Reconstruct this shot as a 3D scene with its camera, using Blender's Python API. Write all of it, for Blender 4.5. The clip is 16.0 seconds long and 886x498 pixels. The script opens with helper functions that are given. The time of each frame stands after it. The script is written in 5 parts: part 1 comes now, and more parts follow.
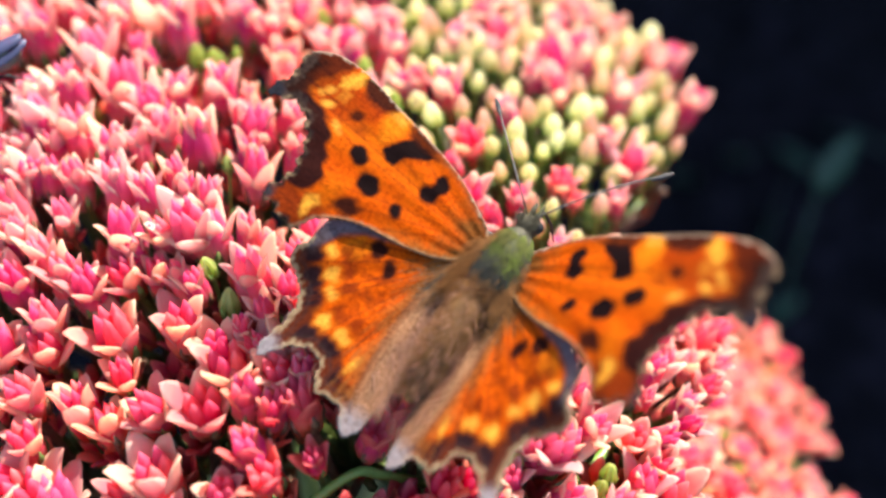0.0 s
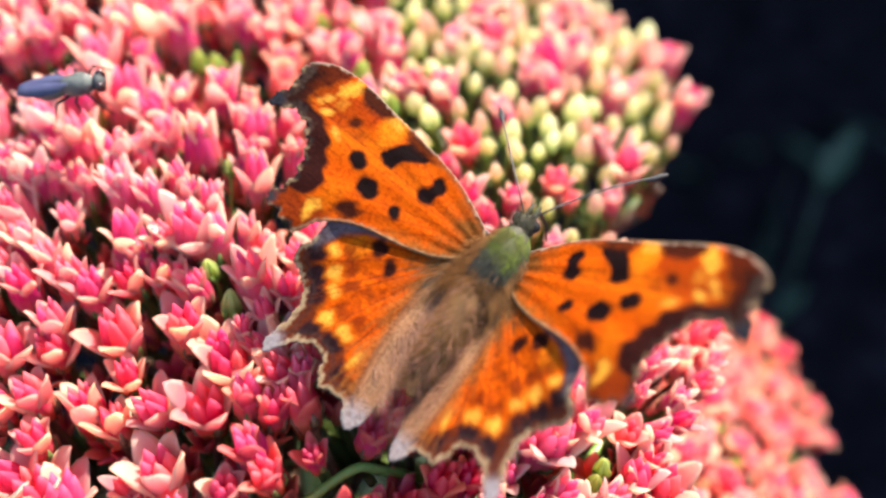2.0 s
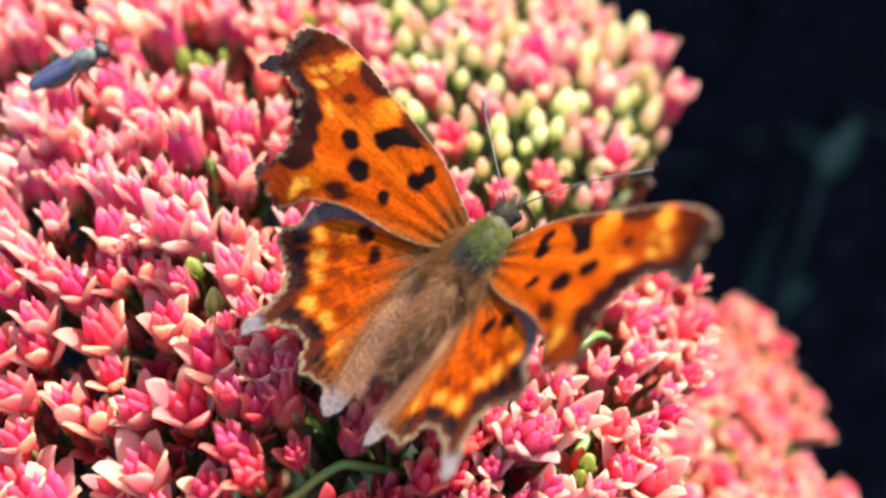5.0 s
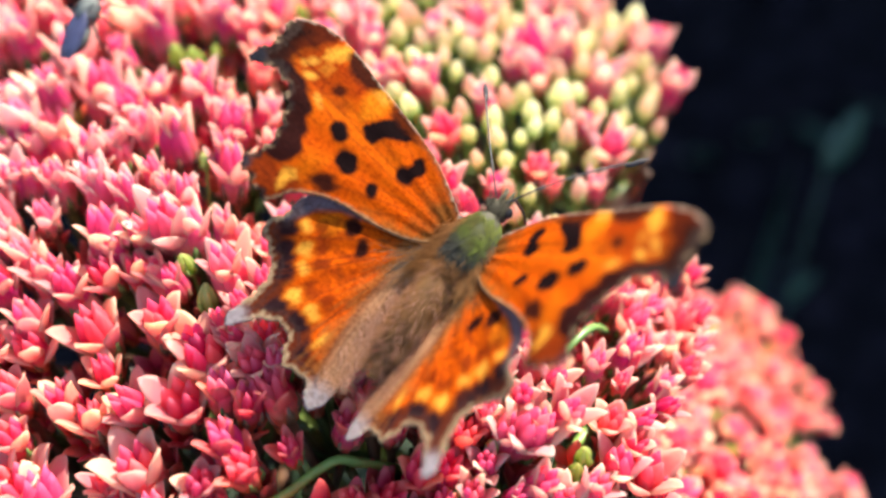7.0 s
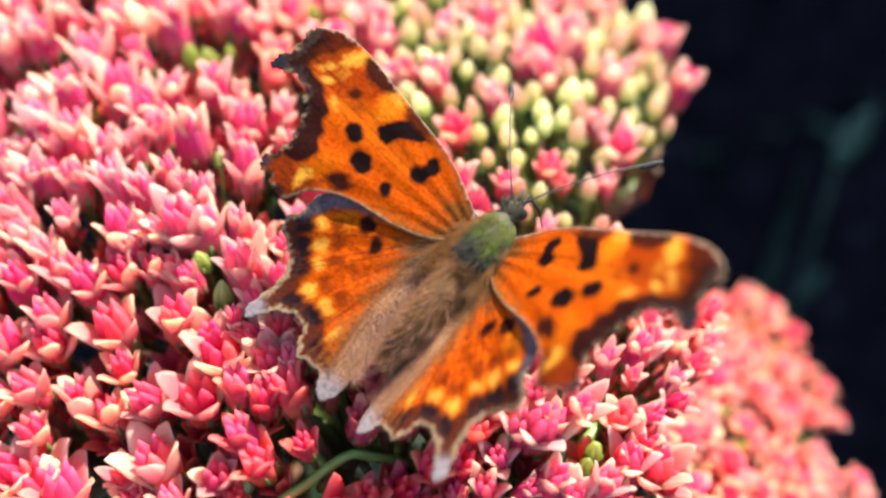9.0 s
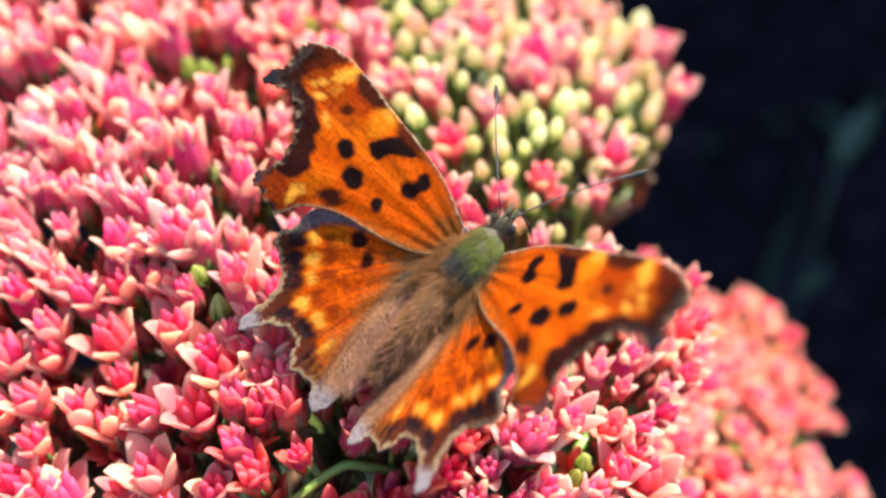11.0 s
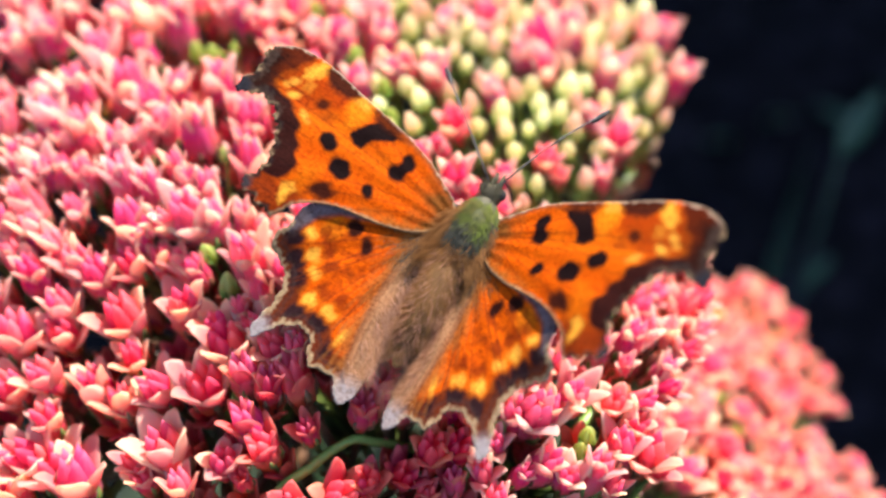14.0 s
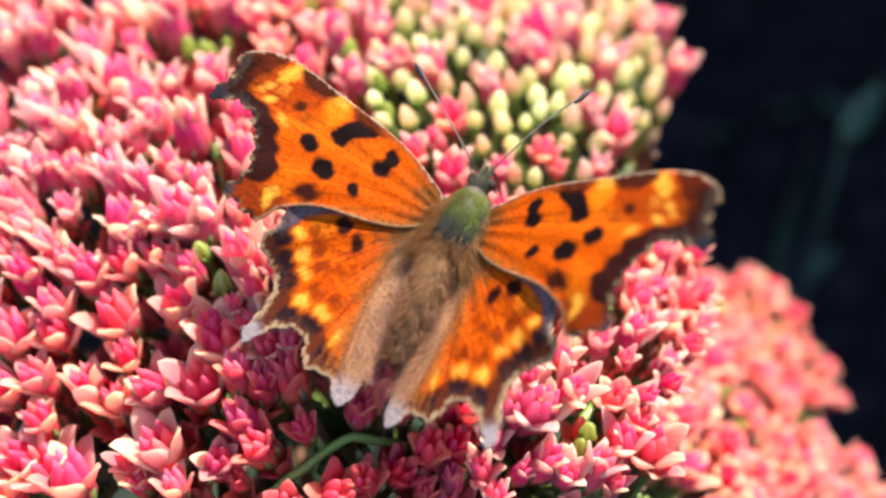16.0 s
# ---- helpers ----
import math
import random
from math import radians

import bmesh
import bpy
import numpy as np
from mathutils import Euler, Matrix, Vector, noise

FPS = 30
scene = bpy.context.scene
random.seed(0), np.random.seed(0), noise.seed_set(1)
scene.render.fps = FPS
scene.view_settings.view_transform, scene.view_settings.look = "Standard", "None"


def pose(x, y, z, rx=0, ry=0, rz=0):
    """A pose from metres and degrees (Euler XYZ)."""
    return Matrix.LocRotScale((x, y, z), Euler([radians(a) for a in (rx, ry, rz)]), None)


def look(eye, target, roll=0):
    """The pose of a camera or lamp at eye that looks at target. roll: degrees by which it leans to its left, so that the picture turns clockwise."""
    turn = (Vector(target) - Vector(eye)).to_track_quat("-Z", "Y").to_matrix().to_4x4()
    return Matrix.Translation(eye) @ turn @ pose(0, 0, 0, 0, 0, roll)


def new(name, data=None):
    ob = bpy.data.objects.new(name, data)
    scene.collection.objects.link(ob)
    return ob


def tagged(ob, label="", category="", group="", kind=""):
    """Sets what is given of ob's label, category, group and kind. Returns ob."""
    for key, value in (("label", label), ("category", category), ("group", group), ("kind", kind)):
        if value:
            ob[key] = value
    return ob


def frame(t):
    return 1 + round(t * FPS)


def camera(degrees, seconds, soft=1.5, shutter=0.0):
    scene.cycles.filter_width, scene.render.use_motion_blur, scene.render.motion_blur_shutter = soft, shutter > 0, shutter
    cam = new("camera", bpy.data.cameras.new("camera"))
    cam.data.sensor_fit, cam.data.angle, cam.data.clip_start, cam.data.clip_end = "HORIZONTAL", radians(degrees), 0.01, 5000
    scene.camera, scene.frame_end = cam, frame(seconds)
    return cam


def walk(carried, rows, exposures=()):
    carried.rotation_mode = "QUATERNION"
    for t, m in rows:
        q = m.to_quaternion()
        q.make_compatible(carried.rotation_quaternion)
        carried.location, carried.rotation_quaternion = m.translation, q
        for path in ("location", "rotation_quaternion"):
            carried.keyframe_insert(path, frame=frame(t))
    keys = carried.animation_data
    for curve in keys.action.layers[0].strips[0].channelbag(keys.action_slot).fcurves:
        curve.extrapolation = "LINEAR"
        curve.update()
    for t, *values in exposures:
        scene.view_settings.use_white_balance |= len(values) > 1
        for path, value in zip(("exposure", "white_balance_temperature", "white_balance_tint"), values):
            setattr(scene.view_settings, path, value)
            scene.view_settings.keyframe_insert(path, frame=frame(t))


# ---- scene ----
# ---------------------------------------------------------------- camera
cam = camera(56.0, 16.0, soft=2.6)
cam.data.dof.use_dof = True
cam.data.dof.focus_distance = 0.079
cam.data.dof.aperture_fstop = 9.5
PATH = [
    (0, pose(-0.00000, 0.00000, 0.46000, 48.00, 0.00, 0.00)),
    (0.5, pose(0.00106, -0.00037, 0.46066, 47.98, 0.42, 0.07)),
    (1, pose(0.00160, -0.00049, 0.46167, 47.95, 0.52, 0.22)),
    (1.5, pose(0.00161, -0.00108, 0.46104, 47.81, 0.69, 0.19)),
    (2, pose(0.00128, -0.00106, 0.46152, 47.74, 0.75, 0.12)),
    (2.5, pose(0.00142, -0.00173, 0.46096, 47.74, 0.93, 0.06)),
    (3, pose(0.00113, -0.00180, 0.46092, 47.81, 0.95, -0.05)),
    (3.5, pose(0.00308, -0.00269, 0.45964, 47.85, 1.28, 0.03)),
    (4, pose(0.00357, -0.00193, 0.46094, 47.74, 1.43, 0.08)),
    (6.5, pose(0.00480, -0.00058, 0.46105, 47.37, 2.11, 0.19)),
    (7, pose(0.00519, -0.00047, 0.46040, 47.21, 2.42, 0.09)),
    (7.5, pose(0.00515, -0.00014, 0.46093, 47.07, 2.58, 0.12)),
    (8, pose(0.00528, -0.00133, 0.45950, 47.01, 2.56, 0.24)),
    (8.5, pose(0.00489, -0.00136, 0.46022, 47.09, 2.72, 0.37)),
    (11, pose(0.00646, -0.00055, 0.46372, 46.39, 3.26, 0.75)),
    (11.5, pose(0.00730, -0.00077, 0.46386, 46.31, 3.39, 0.79)),
    (12, pose(0.00825, -0.00146, 0.46400, 46.34, 3.74, 1.00)),
    (12.5, pose(0.00898, -0.00150, 0.46495, 46.10, 3.94, 1.12)),
    (13, pose(0.00911, -0.00206, 0.46459, 46.23, 4.09, 1.08)),
    (13.5, pose(0.00717, -0.00255, 0.46400, 46.25, 3.84, 1.02)),
    (14, pose(0.00634, -0.00281, 0.46307, 46.24, 3.57, 0.86)),
    (14.5, pose(0.00699, -0.00254, 0.46358, 46.16, 3.90, 0.80)),
    (15, pose(0.00791, -0.00185, 0.46380, 46.12, 4.29, 0.84)),
    (15.5, pose(0.00804, -0.00214, 0.46305, 46.03, 4.24, 0.67)),
    (16, pose(0.00689, -0.00210, 0.46202, 46.02, 4.15, 0.55)),
]
walk(cam, PATH, exposures=[(0, 2.14), (16, 2.14)])

# ---------------------------------------------------------------- world and sun
SUN_ELEVATION, SUN_AZIMUTH = 52.0, 40.0     # azimuth: degrees from +y towards +x
world = bpy.data.worlds.new("sky")
scene.world = world
world.use_nodes = True
wt = world.node_tree
sky = wt.nodes.new("ShaderNodeTexSky")
sky.sky_type = "NISHITA"
sky.sun_disc = False
sky.sun_elevation = radians(SUN_ELEVATION)
sky.sun_rotation = radians(SUN_AZIMUTH)
wt.links.new(sky.outputs[0], wt.nodes["Background"].inputs[0])
wt.nodes["Background"].inputs[1].default_value = 0.086
sun_data = bpy.data.lights.new("sun", "SUN")
sun_data.energy, sun_data.angle, sun_data.color = 3.75, radians(0.55), (1.0, 0.945, 0.855)
sun = new("sun", sun_data)
_e, _a = radians(SUN_ELEVATION), radians(SUN_AZIMUTH)
SUN_WAY = Vector((math.sin(_a) * math.cos(_e), math.cos(_a) * math.cos(_e), math.sin(_e)))
sun.matrix_world = look(SUN_WAY * 3, (0, 0, 0))


# ---------------------------------------------------------------- materials
def material(name, rough=0.5):
    m = bpy.data.materials.new(name)
    m.use_nodes = True
    b = m.node_tree.nodes["Principled BSDF"]
    b.inputs["Roughness"].default_value = rough
    return m, m.node_tree, b


def node(t, kind, **values):
    n = t.nodes.new(kind)
    for k, v in values.items():
        n.inputs[k].default_value = v
    return n


def ramp(t, source, stops):
    n = t.nodes.new("ShaderNodeValToRGB")
    e = n.color_ramp.elements
    while len(e) < len(stops):
        e.new(0.5)
    for el, (p, c) in zip(e, stops):
        el.position, el.color = p, (*c, 1)
    t.links.new(source, n.inputs[0])
    return n.outputs[0]


def mix(t, fac, a, b, how="MIX"):
    n = t.nodes.new("ShaderNodeMix")
    n.data_type, n.blend_type = "RGBA", how
    for socket, v in ((n.inputs[0], fac), (n.inputs[6], a), (n.inputs[7], b)):
        if isinstance(v, bpy.types.NodeSocket):
            t.links.new(v, socket)
        elif isinstance(v, tuple):
            socket.default_value = (*v, 1)
        else:
            socket.default_value = v
    return n.outputs[2]


def maths(t, how, a, b=0.0, clamp=False):
    n = t.nodes.new("ShaderNodeMath")
    n.operation, n.use_clamp = how, clamp
    for socket, v in zip(n.inputs, (a, b)):
        if isinstance(v, bpy.types.NodeSocket):
            t.links.new(v, socket)
        else:
            socket.default_value = v
    return n.outputs[0]


def noise_of(t, scale, detail=3.0, rough=0.6, space="Object", stretch=None):
    c = t.nodes.new("ShaderNodeTexCoord")
    n = node(t, "ShaderNodeTexNoise", Scale=scale, Detail=detail, Roughness=rough)
    out = c.outputs[space]
    if stretch:
        mp = t.nodes.new("ShaderNodeMapping")
        mp.inputs["Scale"].default_value = stretch
        t.links.new(out, mp.inputs[0])
        out = mp.outputs[0]
    t.links.new(out, n.inputs["Vector"])
    return n.outputs[0]


def world_noise(t, scale, detail=2.0):
    g = t.nodes.new("ShaderNodeNewGeometry")
    n = node(t, "ShaderNodeTexNoise", Scale=scale, Detail=detail)
    t.links.new(g.outputs["Position"], n.inputs["Vector"])
    return n.outputs[0]


def bump(t, b, height, strength, distance):
    n = node(t, "ShaderNodeBump", Strength=strength, Distance=distance)
    t.links.new(height, n.inputs["Height"])
    t.links.new(n.outputs[0], b.inputs["Normal"])


def glow_through(t, b, colour, amount):
    """Thin tissue: part of the light passes through and scatters out behind."""
    tr = t.nodes.new("ShaderNodeBsdfTranslucent")
    t.links.new(colour, tr.inputs[0])
    mx = t.nodes.new("ShaderNodeMixShader")
    mx.inputs[0].default_value = amount
    t.links.new(b.outputs[0], mx.inputs[1])
    t.links.new(tr.outputs[0], mx.inputs[2])
    t.links.new(mx.outputs[0], t.nodes["Material Output"].inputs[0])


def petal_material(name, heart, body, edge, foot):
    """Petal tissue: a coloured heart, paler margins and tip, a greenish foot."""
    m, t, b = material(name, 0.4)
    uv = t.nodes.new("ShaderNodeUVMap")
    sep = t.nodes.new("ShaderNodeSeparateXYZ")
    t.links.new(uv.outputs[0], sep.inputs[0])
    across, along = sep.outputs[0], sep.outputs[1]
    info = t.nodes.new("ShaderNodeObjectInfo")
    geo = t.nodes.new("ShaderNodeNewGeometry")
    rnd = maths(t, "FRACT", maths(t, "ADD", info.outputs["Random"], geo.outputs["Random Per Island"]))
    off = maths(t, "ABSOLUTE", maths(t, "SUBTRACT", across, 0.5))
    wob = maths(t, "MULTIPLY", maths(t, "SUBTRACT", noise_of(t, 900, 3, 0.6), 0.5), 0.35)
    side = maths(t, "ADD", maths(t, "MULTIPLY", off, 2.0), wob, True)
    c = mix(t, ramp(t, side, [(0.0, (0, 0, 0)), (0.3, (0.25, 0.25, 0.25)), (1.0, (1, 1, 1))]), heart, body)
    tip = ramp(t, maths(t, "ADD", along, wob), [(0.0, (0, 0, 0)), (0.5, (0, 0, 0)), (0.8, (0.4, 0.4, 0.4)), (1.0, (1, 1, 1))])
    rim = ramp(t, side, [(0.3, (0, 0, 0)), (0.75, (0.2, 0.2, 0.2)), (1.0, (0.55, 0.55, 0.55))])
    c = mix(t, maths(t, "MULTIPLY", maths(t, "MAXIMUM", tip, rim), 0.6), c, edge)
    c = mix(t, ramp(t, rnd, [(0.4, (0, 0, 0)), (1.0, (0.42, 0.42, 0.42))]), c, edge)
    low = ramp(t, maths(t, "ADD", along, maths(t, "MULTIPLY", wob, 0.6)), [(0.0, (1, 1, 1)), (0.2, (0.8, 0.8, 0.8)), (0.55, (0, 0, 0))])
    c = mix(t, low, c, foot)
    hsv = node(t, "ShaderNodeHueSaturation")
    t.links.new(maths(t, "ADD", maths(t, "MULTIPLY", rnd, 0.035), 0.4815), hsv.inputs["Hue"])
    t.links.new(maths(t, "ADD", maths(t, "MULTIPLY", world_noise(t, 130), 0.5), 0.78), hsv.inputs["Saturation"])
    t.links.new(maths(t, "ADD", maths(t, "MULTIPLY", rnd, 0.25), 0.86), hsv.inputs["Value"])
    t.links.new(c, hsv.inputs["Color"])
    t.links.new(hsv.outputs[0], b.inputs["Base Color"])
    b.inputs["Specular IOR Level"].default_value = 0.32
    bump(t, b, noise_of(t, 2200, 4, 0.6, "Object", (1, 1, 0.25)), 0.25, 0.0002)
    glow_through(t, b, hsv.outputs[0], 0.68)
    return m


PETAL_PINK = petal_material("petal_pink", (0.95, 0.38, 0.42), (0.95, 0.64, 0.54), (0.94, 0.75, 0.56), (0.90, 0.69, 0.42))
PETAL_PALE = petal_material("petal_pale_pink", (0.95, 0.45, 0.51), (0.95, 0.71, 0.62), (0.94, 0.79, 0.61), (0.88, 0.75, 0.46))
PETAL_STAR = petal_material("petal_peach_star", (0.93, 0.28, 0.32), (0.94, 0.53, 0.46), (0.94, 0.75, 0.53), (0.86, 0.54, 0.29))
# deeper crimson petals that carry shade in their colour
PETAL_CRIMSON_SHADE = petal_material("petal_crimson_shade", (0.78, 0.09, 0.14), (0.84, 0.18, 0.19), (0.91, 0.46, 0.36), (0.70, 0.27, 0.14))
PISTIL = petal_material("pistil_hot_pink", (0.92, 0.09, 0.19), (0.93, 0.14, 0.25), (0.95, 0.38, 0.42), (0.86, 0.30, 0.18))
PISTIL_PINK = petal_material("pistil_pink", (0.94, 0.11, 0.30), (0.94, 0.18, 0.35), (0.95, 0.42, 0.48), (0.90, 0.38, 0.32))
BUD_GREEN = petal_material("bud_green", (0.42, 0.50, 0.12), (0.50, 0.56, 0.18), (0.66, 0.66, 0.30), (0.26, 0.36, 0.06))
BUD_CREAM = petal_material("bud_cream_green", (0.88, 0.80, 0.46), (0.90, 0.84, 0.55), (0.95, 0.90, 0.74), (0.50, 0.60, 0.14))
BUD_BLUSH = petal_material("bud_blush", (0.92, 0.56, 0.48), (0.90, 0.74, 0.52), (0.93, 0.84, 0.66), (0.56, 0.62, 0.20))


def green_material(name, a, b2, rough=0.45, scale=300):
    m, t, b = material(name, rough)
    c = mix(t, noise_of(t, scale, 4), a, b2)
    c = mix(t, ramp(t, noise_of(t, scale * 5, 2), [(0.5, (0, 0, 0)), (0.75, (0.35, 0.35, 0.35))]), c, tuple(x * 0.6 for x in a))
    t.links.new(c, b.inputs["Base Color"])
    bump(t, b, noise_of(t, scale * 6, 3), 0.2, 0.0002)
    glow_through(t, b, c, 0.12)
    return m


STALK = green_material("stalk_green", (0.09, 0.15, 0.03), (0.16, 0.18, 0.05))
STALK_RED = green_material("stalk_reddish", (0.12, 0.09, 0.035), (0.20, 0.06, 0.045))
STALK_BRIGHT = green_material("stalk_bright_green", (0.10, 0.23, 0.05), (0.20, 0.35, 0.11), 0.3)
STALK_LIME = green_material("stalk_lime_green", (0.16, 0.30, 0.05), (0.30, 0.42, 0.10), 0.4)
# near-black green: the shade below the heads is put into this colour
LEAF = green_material("leaf_shade_green", (0.008, 0.018, 0.006), (0.014, 0.024, 0.008), 0.9, 120)
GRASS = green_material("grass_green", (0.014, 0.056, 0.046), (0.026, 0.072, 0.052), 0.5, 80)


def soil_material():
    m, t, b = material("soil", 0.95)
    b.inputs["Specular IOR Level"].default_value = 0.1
    # near-black and bluish: the bed's shade and sky tint are in the colour
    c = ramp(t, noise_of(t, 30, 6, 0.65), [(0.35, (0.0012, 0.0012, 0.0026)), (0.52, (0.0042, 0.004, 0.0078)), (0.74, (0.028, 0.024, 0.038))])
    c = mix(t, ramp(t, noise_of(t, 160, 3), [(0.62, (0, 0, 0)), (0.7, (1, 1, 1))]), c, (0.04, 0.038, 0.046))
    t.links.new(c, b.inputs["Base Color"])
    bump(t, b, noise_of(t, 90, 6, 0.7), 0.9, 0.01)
    return m


SOIL = soil_material()


def boards_material():
    m, t, b = material("weathered_boards", 0.85)
    c = mix(t, noise_of(t, 6, 5, 0.6, "Object", (1, 1, 0.08)), (0.06, 0.05, 0.045), (0.12, 0.10, 0.085))
    t.links.new(c, b.inputs["Base Color"])
    bump(t, b, noise_of(t, 40, 4, 0.6, "Object", (1, 1, 0.05)), 0.4, 0.004)
    return m


BOARDS = boards_material()


def wing_material():
    """Scaled wing: the pattern is a colour attribute worked out on the mesh, broken up by scale grain."""
    m, t, b = material("wing_scales", 0.7)
    at = t.nodes.new("ShaderNodeAttribute")
    at.attribute_name = "pattern"
    grain = noise_of(t, 2600, 4, 0.7)
    rows = noise_of(t, 5200, 2, 0.6, "Object", (0.25, 1, 1))
    c = mix(t, 1.0, at.outputs[0], ramp(t, grain, [(0.32, (0.58, 0.5, 0.44)), (0.55, (1, 1, 1)), (0.8, (1.0, 1.0, 1.0))]), "MULTIPLY")
    c = mix(t, 1.0, c, ramp(t, rows, [(0.3, (0.8, 0.8, 0.8)), (0.7, (1, 1, 1))]), "MULTIPLY")
    t.links.new(c, b.inputs["Base Color"])
    b.inputs["Specular IOR Level"].default_value = 0.03
    bump(t, b, rows, 0.35, 0.00012)
    glow_through(t, b, c, 0.2)
    return m


WING = wing_material()


def fuzz_material(name, a, b2, c3, scale=900, thin=0.0):
    m, t, b = material(name, 0.75)
    c = mix(t, noise_of(t, scale, 4, 0.7), a, b2)
    c = mix(t, ramp(t, noise_of(t, scale * 0.35, 3), [(0.48, (0, 0, 0)), (0.7, (1, 1, 1))]), c, c3)
    info = t.nodes.new("ShaderNodeNewGeometry")
    hsv = node(t, "ShaderNodeHueSaturation")
    t.links.new(maths(t, "ADD", maths(t, "MULTIPLY", info.outputs["Random Per Island"], 0.5), 0.75), hsv.inputs["Value"])
    t.links.new(c, hsv.inputs["Color"])
    t.links.new(hsv.outputs[0], b.inputs["Base Color"])
    bump(t, b, noise_of(t, scale * 2, 3), 0.3, 0.0001)
    if thin:
        glow_through(t, b, hsv.outputs[0], thin)
    return m


HAIR_BROWN = fuzz_material("hair_brown", (0.20, 0.075, 0.016), (0.38, 0.165, 0.04), (0.24, 0.10, 0.022), 900, 0.45)
HEAD_FUZZ = fuzz_material("head_fuzz", (0.04, 0.035, 0.02), (0.11, 0.09, 0.05), (0.06, 0.07, 0.025), 900, 0.2)
THORAX = fuzz_material("thorax_fuzz_green", (0.055, 0.085, 0.006), (0.19, 0.235, 0.018), (0.11, 0.10, 0.014), 900, 0.35)
ABDOMEN = fuzz_material("abdomen_fuzz_brown", (0.18, 0.08, 0.024), (0.36, 0.18, 0.06), (0.22, 0.11, 0.035), 900, 0.45)
THORAX_DARK = fuzz_material("thorax_fuzz_slate", (0.018, 0.018, 0.014), (0.05, 0.05, 0.035), (0.03, 0.022, 0.014), 900, 0.15)
HAIR_OLIVE = fuzz_material("hair_olive", (0.17, 0.066, 0.012), (0.36, 0.165, 0.040), (0.07, 0.034, 0.010), 900, 0.4)
HAIR = fuzz_material("hair_tan", (0.34, 0.15, 0.085), (0.58, 0.32, 0.21), (0.33, 0.14, 0.09), 900, 0.5)
CHITIN = fuzz_material("chitin_dark", (0.010, 0.008, 0.008), (0.03, 0.025, 0.025), (0.05, 0.045, 0.045))
SILVER = fuzz_material("antenna_banded", (0.04, 0.034, 0.03), (0.20, 0.18, 0.165), (0.03, 0.025, 0.025), 2500)
FLY_GREY = fuzz_material("fly_dust_grey", (0.05, 0.055, 0.05), (0.16, 0.17, 0.15), (0.03, 0.03, 0.035))


def fly_wing_material():
    m, t, b = material("fly_wing_film", 0.4)
    c = mix(t, noise_of(t, 700, 3), (0.035, 0.035, 0.085), (0.08, 0.085, 0.15))
    t.links.new(c, b.inputs["Base Color"])
    b.inputs["Alpha"].default_value = 0.85
    b.inputs["Specular IOR Level"].default_value = 0.3
    return m


FLY_WING = fly_wing_material()
FLY_EYE, _t, _b = material("fly_eye_red", 0.25)
_t.links.new(mix(_t, noise_of(_t, 4000, 2), (0.02, 0.012, 0.014), (0.05, 0.02, 0.02)), _b.inputs["Base Color"])


# ---------------------------------------------------------------- mesh tools
def finish(name, bm, mat, smooth=True):
    me = bpy.data.meshes.new(name)
    bm.normal_update()
    bm.to_mesh(me)
    bm.free()
    me.materials.append(mat)
    if smooth:
        me.polygons.foreach_set("use_smooth", [True] * len(me.polygons))
    return me


def part(name, bm, mat, parent, label="", smooth=True):
    ob = new(name, finish(name, bm, mat, smooth))
    ob.parent = parent
    if label:
        ob["label"] = label
    return ob


def placed(name, me, parent, m):
    ob = new(name, me)
    ob.parent = parent
    ob.matrix_basis = m
    return ob


def tube(bm, points, radii, sides=8, cap=True):
    """A tapered tube along points."""
    pts = [Vector(p) for p in points]
    rings = []
    for i, p in enumerate(pts):
        way = (pts[min(i + 1, len(pts) - 1)] - pts[max(i - 1, 0)]).normalized()
        side = way.cross(Vector((0.31, 0.77, 0.55))).normalized()
        up = way.cross(side)
        rings.append([bm.verts.new(p + (side * math.cos(k * math.tau / sides) + up * math.sin(k * math.tau / sides)) * radii[i]) for k in range(sides)])
    for a, b in zip(rings, rings[1:]):
        for k in range(sides):
            bm.faces.new((a[k], a[(k + 1) % sides], b[(k + 1) % sides], b[k]))
    if cap:
        bm.faces.new(rings[0][::-1])
        bm.faces.new(rings[-1])


def blob(bm, centre, size, turn=None, u=14, v=9, lumps=0.0, seed=0.0):
    """An ovoid, lumpy if asked."""
    m = Matrix.LocRotScale(Vector(centre), turn, Vector(size))
    r = bmesh.ops.create_uvsphere(bm, u_segments=u, v_segments=v, radius=1.0)
    for w in r["verts"]:
        k = 1 + lumps * noise.noise(w.co * 2.3 + Vector((seed, 0, 0)))
        w.co = m @ (w.co * k)


def spline(points, steps, closed=False):
    """Catmull-Rom through 2D or 3D points."""
    n, out = len(points), []
    for i in range(n if closed else n - 1):
        a, b, c, d = (np.array(points[(i + k) % n] if closed else points[min(max(i + k, 0), n - 1)], float) for k in (-1, 0, 1, 2))
        for s in range(steps):
            t = s / steps
            out.append(0.5 * (2 * b + (c - a) * t + (2 * a - 5 * b + 4 * c - d) * t * t + (3 * b - 3 * c + d - a) * t ** 3))
    if not closed:
        out.append(np.array(points[-1], float))
    return out


def line_gap(p, pts):
    """Distance of points to a polyline."""
    best = np.full(len(p), 1e9)
    for a, b in zip(pts[:-1], pts[1:]):
        ab = b - a
        t = np.clip(((p - a) @ ab) / max(ab @ ab, 1e-9), 0, 1)
        best = np.minimum(best, np.linalg.norm(p - a - t[:, None] * ab, axis=1))
    return best


